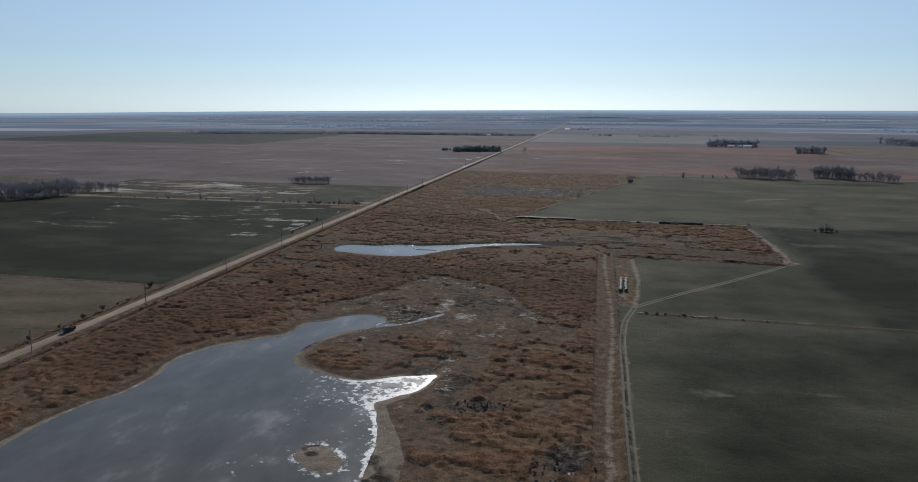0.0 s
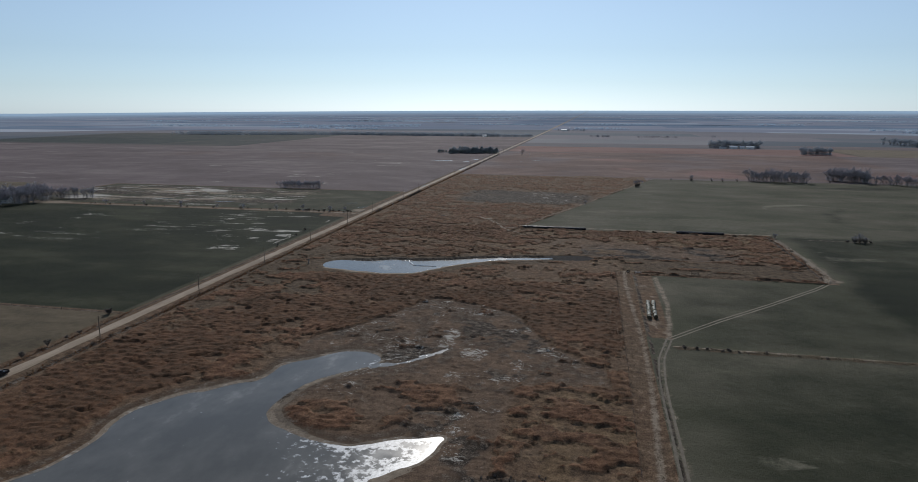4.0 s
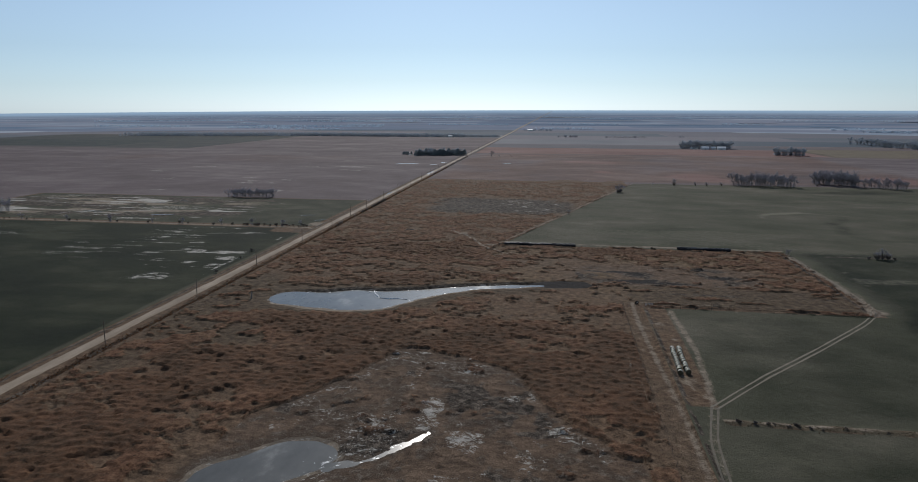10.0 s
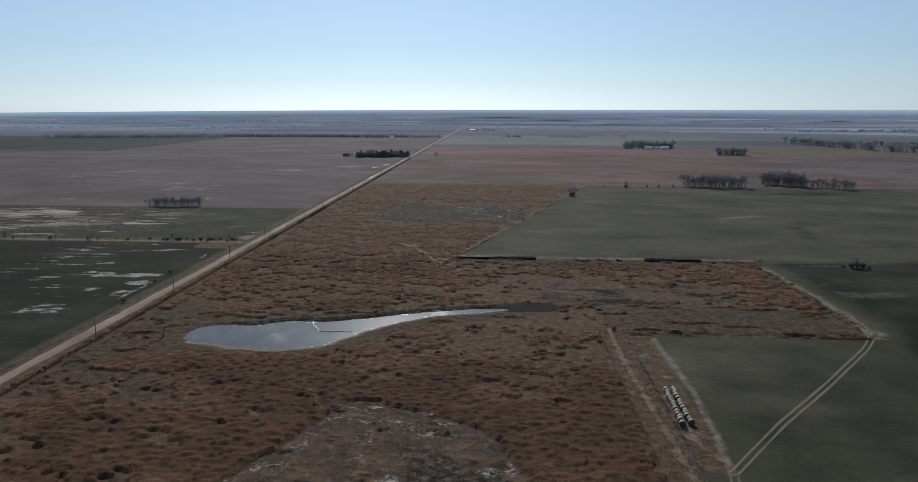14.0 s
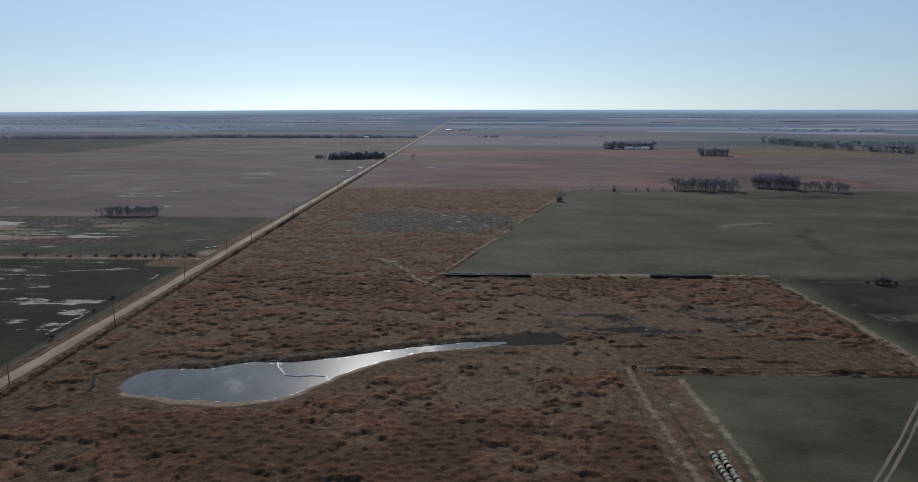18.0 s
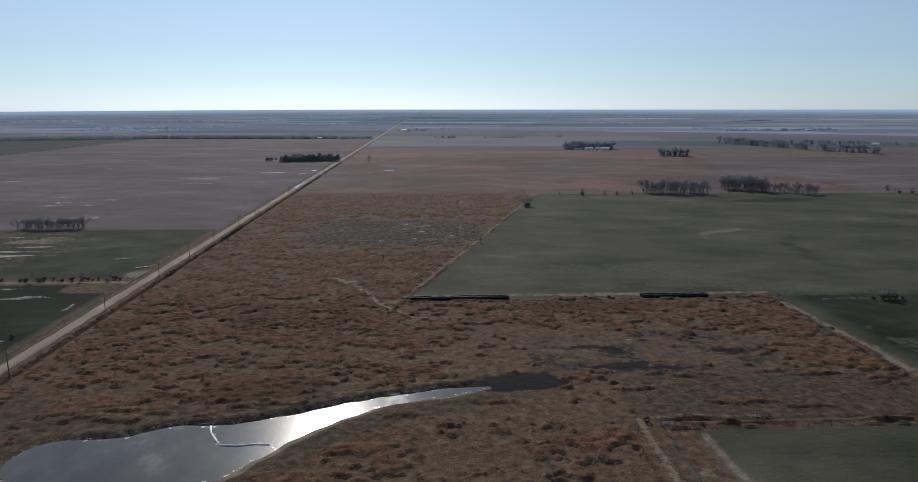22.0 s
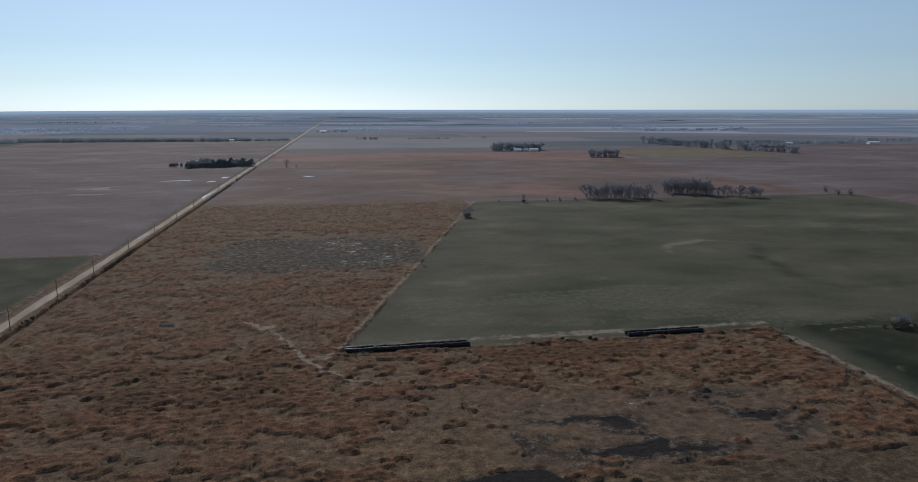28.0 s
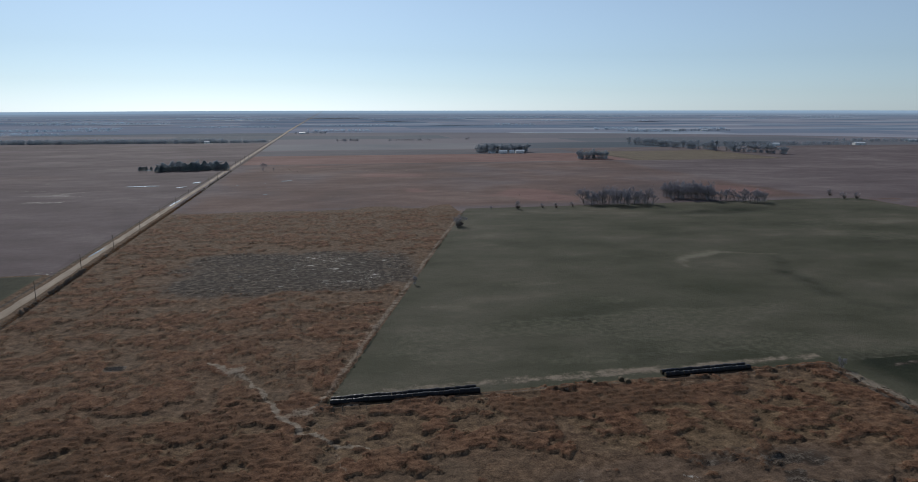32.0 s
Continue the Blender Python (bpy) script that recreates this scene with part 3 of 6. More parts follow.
    z = np.where(wet < 3.4, np.minimum(z, basin), np.where(north > 0.5, z, z * ease(wet, 3.0, 7.0)))
    mudhead = capsules(x, y, MUD_HEAD) + (n5 - 0.5) * 3
    z = np.where(mudhead < 1, z * 0.2 - 0.25, z)
    # low earth bank along the field margin and the weedy bank across the wheat
    z += 0.6 * np.exp(-((x - 195.6) / 0.9) ** 2) * (y < -228) + 0.45 * np.exp(-((y + 225.6) / 0.9) ** 2) * ((x > 197) & (x < 284)) - 0.3 * np.exp(-((y + 223.6) / 0.8) ** 2) * ((x > 197) & (x < 284))
    z += 0.3 * np.exp(-((y + 330.3 + 2 * (n30 - 0.5)) / 1.4) ** 2) * ((x > 204) & (x < 420)) * (0.5 + n5)
    z += 0.4 * np.exp(-((y + 111.2) / 0.8) ** 2) * ((x > 126) & (x < 287)) + 0.4 * np.exp(-((x - 285.2) / 0.8) ** 2) * ((y > -222) & (y < -112))

    # --- cover ---
    rust = mat * (0.62 + 0.5 * (n30 - 0.4))
    rust = np.maximum(rust, 0.62 * dense * meadow * ease(wet, 3, 8) * (1 - flats))
    gold = 0.9 * spot(x, y, 20, -412, 14, 20) + 0.6 * spot(x, y, 26, -386, 10, 12) + 0.9 * spot(x, y, 166, -443, 9, 7) + 0.7 * spot(x, y, 181, -403, 10, 7) + 0.55 * spot(x, y, 240, -140, 44, 14)
    gold = gold + 0.55 * margin * (0.4 + n30) + 0.65 * ease(n60, 0.52, 0.68) * (y > -215) * (1 - 0.7 * ease(y, -60, 0)) + 0.35 * ease(n12, 0.5, 0.7) * (y < -340)
    straw = np.clip(np.maximum(gold, 0.6 * lea + 0.3 * tail + 0.9 * spot(x, y, 181, -177, 9, 6, 4)) * (0.55 + 0.45 * n5), 0, 1) * meadow * (1 - 0.55 * mat) * (1 - 0.8 * head * (1 - spot(x, y, 181, -177, 9, 6, 4)))
    # bare dirt: shores, lanes, tracks
    pond = np.minimum(big, long)
    shaded = ease(long, 9, 7) * (y > -241 + (x - 46) * 0.39 - 1)
    rim_w = 1.6 + 2.4 * (n30 - 0.3) + 2.4 * spot(x, y, 95, -401, 12, 20) + 2.2 * spot(x, y, 66, -251, 16, 4)
    rim = (pond > -0.4) & (pond < rim_w) & (shaded < 0.5)
    dirt = np.where(rim, 0.85 * ease(rim_w + 0.1 - pond, 0, 1.2), 0)
    sand = ease(big, 0, 1) * (1 - ease(big - 3 * n30 - 5.5 * ease(-y, 432, 466), 1.0, 2.2)) * block(x, y, 126, 162, -560, -424, 3)
    dirt = np.maximum(dirt, 0.95 * np.maximum(sand, ease(-capsules(x, y, ISLET), -1, 0.5)))
    along = 0.6 + 0.8 * (grain(x, y, 18, 3, 34) - 0.3)
    dirt = np.maximum(dirt, strip * (0.3 + 0.2 * (n5 - 0.35)))
    dirt = np.maximum(dirt, 0.56 * np.exp(-((x - 192.6 - 1.2 * np.sin(y / 31)) / 1.8) ** 2) * (y < -222) * (0.7 + 0.4 * along))
    for line, dark, wide in ((TRACK[4:], 0.42, 3.6), (TRACK[:5], 0.56, 2.2), (BRANCH[:5], 0.27, 2.6)):
        dirt = np.maximum(dirt, dark * np.exp(-(trail(x, y, line) / wide) ** 2) * (0.75 + 0.4 * along))
    lane = BRANCH[4:]
    dirt = np.maximum(dirt, 0.62 * np.exp(-(trail(x, y, lane) / 3.8) ** 2) * (0.7 + 0.4 * along))
    dirt = np.maximum(dirt, 0.72 * spot(x, y, 288, -221, 7, 8) + 0.36 * np.exp(-((x - 295) / 3.5) ** 2) * ((y > -215) & (y < -108)) * along)
    dirt = np.maximum(dirt, 0.74 * np.exp(-(trail(x + 2.5 * (n5 - 0.5), y + 2.5 * (n5 - 0.5), WINDING) / 1.2) ** 2) * (0.7 + 0.5 * n2))
    dirt = np.maximum(dirt, 0.6 * spot(x, y, 100, -79, 9, 6) * ease(n5, 0.35, 0.6) + 0.6 * spot(x, y, 120, -113, 8, 5) * ease(n5, 0.3, 0.6))
    for wide, *stops in TRODDEN:
        dirt = np.maximum(dirt, 0.57 * np.exp(-(trail(x + 3 * (n5 - 0.5), y + 3 * (n5 - 0.5), stops) / (0.85 * wide)) ** 2) * (0.6 + 0.5 * n2))
    yard = ((x > 127) & (x < 291)) * (0.55 + 0.8 * (grain(x, y * 2, 12, 3, 35) - 0.3))
    dirt = np.maximum(dirt, yard * (0.74 * np.exp(-((y + 102) / 4.2) ** 2) + 0.55 * np.exp(-((y + 113.4) / 1.2) ** 2)))
    dirt = np.maximum(dirt, 0.5 * np.exp(-((x - west_edge(y) + 1.8) / 2.2) ** 2) * ((y > -105) & (y < 246)) * (0.7 + 0.5 * along))
    dirt = np.maximum(dirt, 0.5 * np.exp(-((y + 221.5) / 1.3) ** 2) * ((x > 195) & (x < 284)) * along + 0.45 * np.exp(-((y + 229) / 1.6) ** 2) * ((x > 197) & (x < 286)) * along)
    dirt = np.maximum(dirt, 0.48 * block(x, y, 195.5, 206, -318, -232, 3) * ease(grain(x, y * 0.6, 5, 3, 36), 0.36, 0.62))
    dirt = np.maximum(dirt, 0.34 * np.exp(-((y - 252.5 - 5 * np.sin(x / 46)) / 2.2) ** 2) * ((x > 8) & (x < 240)) + 0.3 * np.exp(-((y - 247) / 2.0) ** 2) * ((x > 240) & (x < 625)) * along)
    dirt = np.maximum(dirt, 0.75 * np.exp(-((y + 71.5) / 2.6) ** 2) * ((x < -4) & (x > -330)))
    dirt = np.maximum(dirt, 0.42 * np.exp(-((y - 731) / 4.0) ** 2) * (x < 640))
    dirt = np.maximum(dirt, 0.6 * np.exp(-((x - 631) / 3.0) ** 2) * (y > -400) * (y < 900))
    dirt = np.maximum(dirt, 0.7 * spot(x, y, -288, -70, 30, 14) + 0.8 * spot(x, y, -10, -56, 7, 10))
    dirt = np.maximum(dirt, 0.62 * np.exp(-((y + 329.6) / 1.5) ** 2) * ((x > 204) & (x < 300)) * ease(grain(x, y, 6, 3, 46), 0.3, 0.55) * (1.15 - 0.005 * (x - 204)))
    dirt = np.maximum(dirt, 0.46 * block(x, y, 640, 920, 730, 970, 6))
    dirt = np.maximum(dirt, 0.24 * ((np.abs(x) > 2.0) & (np.abs(x) < 3.6)))
    # mud, dark grey ground, and the shaded face of the cut bank
    mud = np.where(mudhead < 1.5, 1.6 * ease(1.5 - mudhead, 0, 2), 0)
    # shade on the cut bank's face, painted through the mud cover
    mud = np.maximum(mud, 0.9 * north * ease(long, 3.2, 1.8))
    mud = np.maximum(mud, flats * (0.5 * ease(n5 + 0.5 * (n30 - 0.5), 0.36, 0.58) + 0.28 * ease(grain(x, y, 17, 4, 49), 0.54, 0.66)) * meadow * (1 - 0.9 * np.clip(isles, 0, 1)))
    marsh = grain(x, y, 13, 4, 8)
    mud = np.maximum(mud, head * (0.12 + 0.55 * ease(marsh, 0.52, 0.64)) * meadow)
    mx, my = x + 9 * (n12 - 0.5), y + 7 * (n5 - 0.5)
    mound = spot(mx, my, 181, -177.5, 9, 6.5, 4)
    pools = spot(mx, my, 201, -172, 8, 6) + spot(mx, my, 199, -186, 10, 3) + 1.1 * spot(mx, my, 187, -168.5, 12, 2) + spot(mx, my, 170.5, -179, 3, 8) + 0.9 * spot(mx, my, 214, -189, 13, 3.5) + 0.8 * spot(mx, my, 238, -174, 6, 4) + 0.7 * spot(mx, my, 186, -186, 7, 2.5)
    pools = pools + 0.45 * head * ease(grain(x * 0.7, y * 1.4, 9, 4, 45), 0.58, 0.68)
    mud = np.maximum(mud, 1.3 * np.clip(1.05 * pools, 0, 1) * (1 - mound))
    mud = np.maximum(mud, 0.75 * tail * np.exp(-((y + 205 + 8 * (n30 - 0.5)) / 1.6) ** 2) * ease(n12, 0.35, 0.5))
    mud = np.maximum(mud, slough * (0.62 + 0.4 * ease(grain(x, y, 16, 4, 11), 0.3, 0.52)) * meadow)
    mud = np.maximum(mud, 0.8 * np.exp(-((x - 6.8) / 1.7) ** 2) + 0.75 * np.exp(-((x + 6.0) / 2.0) ** 2) * (0.6 + 0.6 * n5))
    mud = np.maximum(mud, 1.5 * spot(x, y, 61.3, -68.2, 3.0, 2.4, 4) + 1.1 * (spot(x, y, 122.4, -460, 2, 1.3) + spot(x, y, 158, -427, 6, 4) + spot(x, y, 182, -450, 6, 8)))
    # thin darker lines beside the field-margin banks
    mud = np.maximum(mud, 0.75 * np.exp(-((x - 196.3) / 1.1) ** 2) * (y < -232) * ease(n5, 0.25, 0.5) + 0.7 * np.exp(-((y + 224.2) / 0.9) ** 2) * ((x > 197) & (x < 284)))
    mud = np.maximum(mud, 0.7 * np.exp(-((y + 110.2) / 0.7) ** 2) * ((x > 126) & (x < 287)) + 0.75 * np.exp(-((x - 284.6) / 1.0) ** 2) * ((y > -222) & (y < -112)))
    mud = np.where((wet < 7) & (wet > 1.5) & (big < 7) & (x < 130) & (capsules(x, y, ISLET) > 2), np.maximum(mud, 0.5 * ease(7 - wet, 0, 3)), mud)
    mud = np.where((wet < 4.5) & (wet > 1.5), np.maximum(mud, 0.45 * n5), mud)
    mud = np.maximum(mud, 0.6 * np.exp(-((y + 336) / 1.2) ** 2) * ((x < -8) & (x > -420)))
    mud = np.maximum(mud, 0.55 * np.exp(-(rill / 4.0) ** 2))
    mud = np.maximum(mud, 0.8 * np.exp(-((y + 113.5) / 2.2) ** 2) * ((x > 305) & (x < 350)) * n5 * 1.6)
    low = spot(x, y, -205, 2, 140, 66, 6)
    soil = ease(grain(x * 0.8, y * 2.0, 26, 5, 61), 0.47, 0.62)
    mud = np.maximum(mud, 0.85 * low * ease(grain(x, y * 2.0, 50, 3, 12), 0.36, 0.5) * (1 - soil))
    dirt = np.maximum(dirt, 0.6 * low * soil * (y > -66))
    # salt, frost and thin ice
    fleck = ease(grain(x, y, 9, 3, 21), 0.4, 0.7)
    pale = 0.42 * flats * fleck * meadow * (1 - np.clip(isles, 0, 1)) + 0.2 * spot(x, y, 143, -338, 20, 26) * (0.4 + 0.6 * fleck) + 0.22 * pocket * fleck
    pale = np.maximum(pale, 0.16 * slough * ease(grain(x, y, 13, 4, 22), 0.36, 0.6) * ease(x, 70, 140) + 0.26 * slough)
    pale = np.maximum(pale, 0.3 * spot(x, y, 150, 130, 26, 14) * (x < west_edge(y) - 4))
    pale = np.maximum(pale, low * (0.36 * ease(grain(x, y * 2.2, 48, 4, 23), 0.45, 0.58) + 0.5 * ease(grain(x * 0.5, y * 2.6, 16, 3, 29), 0.52, 0.68)) * (y > -66))
    wisps = ease(grain(x * 0.3, y * 1.5, 5.5, 3, 24), 0.46, 0.7) * ease(grain(x, y, 40, 2, 25), 0.34, 0.58)
    pale = np.maximum(pale, block(x, y, -230, -12, -222, -78, 8) * wisps * (0.46 + 0.3 * np.exp((x + 12) / 40)))
    pale = np.maximum(pale, 0.62 * np.exp(-(trail(x + 3 * (n5 - 0.5), y, [(-24, -88), (-16, -96), (-13.5, -120), (-14.5, -150), (-13.5, -175), (-15, -222)]) / 1.6) ** 2) * ease(grain(x, y, 11, 2, 26), 0.35, 0.55))
    # the pale patch at the inlet tip is painted sun glare
    pale = np.maximum(pale, 0.55 * spot(x, y, 142, -404, 5, 6) + 0.3 * np.exp(-(rill / 1.6) ** 2))
    pale = np.maximum(pale, np.where((pond > -0.6) & (pond < 1.2), 0.4, 0))
    pale = np.maximum(pale, 0.5 * ease(grain(x, y * 3, 60, 3, 27), 0.68, 0.76) * (x < -8) * (y > 60) * (y < 900) * ease(grain(x, y, 150, 2, 65), 0.5, 0.65))
    pale = np.maximum(pale, head * meadow * (0.34 * ease(grain(x, y, 9, 4, 28), 0.4, 0.6) * ease(y, -182, -162) * ease(248 - x, 0, 30) + 0.12 * np.exp(-((marsh - 0.45) / 0.03) ** 2)))
    pale = np.maximum(pale, 0.34 * spot(x, y, 162, -186, 9, 4) + 0.3 * spot(x, y, 50, 440, 34, 60) * ease(n30, 0.42, 0.6))
    pale = np.maximum(pale, 0.3 * block(x, y, 12, 600, 262, 730, 20) * ease(grain(x * 0.5, y * 1.5, 44, 4, 53), 0.6, 0.74))
    pale = np.where((np.abs(x) < 4) | (mudhead < 2), 0, pale)
    # fields
    green = np.where(north_field | south_field, 1.0, 0) * (1 - 0.7 * block(x, y, 195, 205, -322, -228, 2))
    green = np.maximum(green, block(x, y, -420, -8.0, -334, -76, 1.5))
    green = np.maximum(green, block(x, y, -330, -9.5, -66, 68 + 0 * x, 3) * 0.85)
    green = np.maximum(green, 0.25 * block(x, y, 8, 620, 935, 1090, 4))
    green = np.maximum(green, 0.9 * block(x, y, -1500, -590, 760, 1420, 6))
    scrub = np.clip(1.2 * spot(x, y, -16, -82, 16, 9, 4), 0, 1) * (x > -34)
    green *= 1 - scrub
    mud = np.maximum(mud, 0.5 * scrub * ease(n5, 0.35, 0.6))
    bank = np.exp(-((y + 330.3) / 2.0) ** 2) * ((x > 204) & (x < 420))
    green *= 1 - bank * ease(n5, 0.35, 0.55)
    past = ((x < -5.0) & (y > 70) & (y < 1410)) * (1 - block(x, y, -1500, -590, 760, 1420, 6)) + 0.9 * ((x > 8) & (y > 225) & (y < 733) & (x < 628) & ~north_field) * np.where(x > 236, 1, ease(y + 40 * (n30 - 0.5), 235, 300))
    past = past + ((x > 628) & (x < 1500) & (y > -700) & (y < 900)) * 1.0
    tan = block(x, y, -420, -9.5, -800, -337, 2) + ((x <= -420) & (y < 57)) * 0.8 + block(x, y, 640, 920, 730, 970, 6) + block(x, y, 8, 620, 1100, 1420, 5) * 0.5 + 0.6 * bank
    # thin places and drifted straw in the wheat
    swirl = trail(x + 14 * (n30 - 0.5), y + 14 * (n30 - 0.5), [(311, 19), (322, 42), (354, 55), (378, 40)])
    thin = 0.36 * np.exp(-(swirl / 3.5) ** 2) + 0.3 * spot(x, y, 225, 6, 24, 6) + 0.34 * spot(x, y, 172, -22, 14, 3) * ease(n2, 0.35, 0.6) + 0.34 * spot(x, y, 330, -350, 40, 2.5)
    thin = thin + 0.4 * spot(x, y, 225, -404, 12, 6) * ease(grain(x * 0.3, y * 2, 5, 3, 37), 0.4, 0.6) + 0.36 * spot(x, y, 205, -424, 5, 14) * ease(grain(x * 2.5, y * 0.3, 5, 3, 38), 0.45, 0.62) + 0.3 * spot(x, y, 252, -398, 10, 2)
    thin = thin + 0.3 * ease(grain(x * 0.5, y * 1.6, 30, 4, 39), 0.6, 0.72) * (x > 300) * (y < -120) + 0.25 * ease(grain(x * 0.6, y * 1.4, 50, 4, 40), 0.6, 0.75) * north_field
    red = 0.95 * block(x, y, 8, 640, 736, 930, 6) + 0.35 * block(x, y, -820, -9, 430, 640, 60) * n90 * 1.5
    rust = np.maximum(rust, red)
    rust = np.maximum(rust, 0.1 * block(x, y, -12.5, -4, -330, 60, 1.5))
    rust = np.maximum(rust, block(x, y, 8, 600, 262, 733, 24) * (0.6 + 0.9 * (n90 - 0.5)))
    past = np.clip(past, 0, 1)
    bare = (green < 0.3) & (tan < 0.3)
    past = np.where(bare & (((y > 300) & (past < 0.8)) | ((x > 612) & (y > -700)) | ((x < -325) & (y > -130) & (y < 70))), 0.85, past)
    damp = block(x, y, -430, -9.5, -334, -76, 1.5) * 0.95 + 0.75 * block(x, y, 203, 628, -600, -332, 22) * (0.6 + 0.7 * n90) + 0.5 * block(x, y, 212, 300, -326, -234, 10) + 0.85 * block(x, y, 297, 628, -330, -100, 10) * (0.5 + n90)
    damp = damp + 0.55 * block(x, y, -330, -9.5, -66, 68, 3) + 0.8 * block(x, y, -1500, -590, 760, 1420, 6) + 0.35 * ease(grain(x, y * 1.6, 120, 3, 51), 0.5, 0.7) * (x > 195) * (y > -100)
    damp = damp + 0.5 * np.exp(-(trail(x + 16 * (n30 - 0.5), y, [(372, 36), (360, 0), (352, -34), (360, -60), (420, -60)]) / 8) ** 2) + 0.5 * spot(x, y, 440, 200, 60, 18)
    r = np.hypot(x - 150, y + 440)
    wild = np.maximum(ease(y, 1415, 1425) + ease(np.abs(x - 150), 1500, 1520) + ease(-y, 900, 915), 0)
    # the hazed far colours also tint these two nearer fields
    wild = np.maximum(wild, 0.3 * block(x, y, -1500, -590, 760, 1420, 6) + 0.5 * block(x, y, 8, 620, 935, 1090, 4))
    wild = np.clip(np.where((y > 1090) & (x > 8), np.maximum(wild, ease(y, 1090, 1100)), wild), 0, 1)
    grey = np.clip(np.maximum(flats * (1 - 0.85 * np.clip(isles, 0, 1)), np.maximum(0.9 * head, 0.9 * slough)), 0, 1) * meadow
    z = z * (1 - ease(r, 700, 1000))
    extra = {"damp": damp, "thin": 1.15 * thin * (north_field | south_field), "straw": straw, "olive": olive * meadow, "dense": dense * meadow * (1 - flats), "grey": grey}
    return z, np.stack([rust, dirt, mud, pale], -1), np.stack([green, past, np.clip(tan, 0, 1), wild], -1), mat, wet, extra


def spaced(*runs):
    """Places along an axis: (from, to, step) runs laid end to end."""
    out = [np.arange(a, b, s) for a, b, s in runs]
    return np.concatenate([*out, [runs[-1][1]]])


def grid_faces(nx, ny):
    i = np.arange(nx * ny).reshape(ny, nx)
    return np.stack([i[:-1, :-1], i[:-1, 1:], i[1:, 1:], i[1:, :-1]], -1).reshape(-1, 4)


def build_ground():
    xs = spaced((-2700, -900, 60), (-900, -330, 12), (-330, -110, 4), (-110, -14, 2), (-14, 4, 0.9), (4, 200, 0.6), (200, 292, 0.8), (292, 640, 6), (640, 1500, 15), (1500, 3000, 60))
    ys = spaced((-3050, -900, 90), (-900, -560, 12), (-560, -500, 2), (-500, -98, 0.58), (-98, 130, 1.25), (130, 270, 2.2), (270, 1120, 8), (1120, 2200, 30))
    x, y = np.meshgrid(xs, ys)
    x, y = x.ravel(), y.ravel()
    z, a, b, _, _, extra = land(x, y)
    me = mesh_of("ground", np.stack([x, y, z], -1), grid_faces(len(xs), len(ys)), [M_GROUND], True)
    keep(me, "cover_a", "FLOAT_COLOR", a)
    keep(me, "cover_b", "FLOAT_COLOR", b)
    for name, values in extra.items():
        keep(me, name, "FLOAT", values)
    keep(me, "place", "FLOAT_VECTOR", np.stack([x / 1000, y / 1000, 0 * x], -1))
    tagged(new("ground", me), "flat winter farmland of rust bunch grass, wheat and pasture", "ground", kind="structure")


# far land: past 2.6 km the plain is drawn in towards the horizon, keeping its angles from the flight line
HUB, NEAR_R, RIM_R, EYE_Z = (150.0, -440.0), 2600.0, 4500.0, 81.0


def drawn_in(x, y, z=0.0):
    """A place of the far plain, and the factor by which things shrink there."""
    x, y = np.asarray(x, float), np.asarray(y, float)
    dx, dy = x - HUB[0], y - HUB[1]
    r = np.maximum(np.hypot(dx, dy), 1e-6)
    k = np.where(r > NEAR_R, (NEAR_R + (RIM_R - NEAR_R) * (1 - NEAR_R / r)) / r, 1.0)
    turn = np.degrees(np.arctan2(dx, dy))
    dip = np.where(turn < 0, -7.2 * np.clip(-turn / 45, 0, 1) ** 1.4, 2.0 * np.clip(turn / 40, 0, 1))
    lift = dip * k * r / 1120 * np.clip((r - 1500) / 9000, 0, 1) ** 0.6
    lift = np.where(r > NEAR_R, lift, 0) * np.clip((r - NEAR_R) / 3000, 0, 1)
    return HUB[0] + dx * k, HUB[1] + dy * k, EYE_Z * (1 - k) + z * k + lift, k


def build_backdrop():
    turns = np.radians(np.arange(0, 361, 1.0))
    rings = np.concatenate([[2540.0], np.geomspace(2600, 70000, 90)])
    t, r = np.meshgrid(turns, rings)
    x, y = HUB[0] + r.ravel() * np.sin(t.ravel()), HUB[1] + r.ravel() * np.cos(t.ravel())
    px, py, pz, _ = drawn_in(x, y)
    pz = np.where(r.ravel() < 2600, -1.5, pz)
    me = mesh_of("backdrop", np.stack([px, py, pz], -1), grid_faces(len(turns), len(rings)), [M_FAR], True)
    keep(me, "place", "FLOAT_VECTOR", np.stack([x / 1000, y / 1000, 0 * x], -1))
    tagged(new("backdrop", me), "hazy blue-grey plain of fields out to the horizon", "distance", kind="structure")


def build_water(name, label, lo, hi, which, patch):
    xs, ys = np.arange(lo[0], hi[0], 1.0), np.arange(lo[1], hi[1], 1.0)
    x, y = np.meshgrid(xs, ys)
    x, y = x.ravel(), y.ravel()
    d = shore(x, y)[which]
    faces = grid_faces(len(xs), len(ys))
    faces = faces[(d[faces] < 2.0).any(1)]
    used, back = np.unique(faces, return_inverse=True)
    me = mesh_of(name, np.stack([x, y, 0 * x + WATER_Z + (0.03 if which == 1 else 0)], -1)[used], back.reshape(-1, 4), [M_WATER], True)
    keep(me, "ice", "FLOAT", patch(x, y, d)[used])
    return tagged(new(name, me), label, "pond", kind="structure")


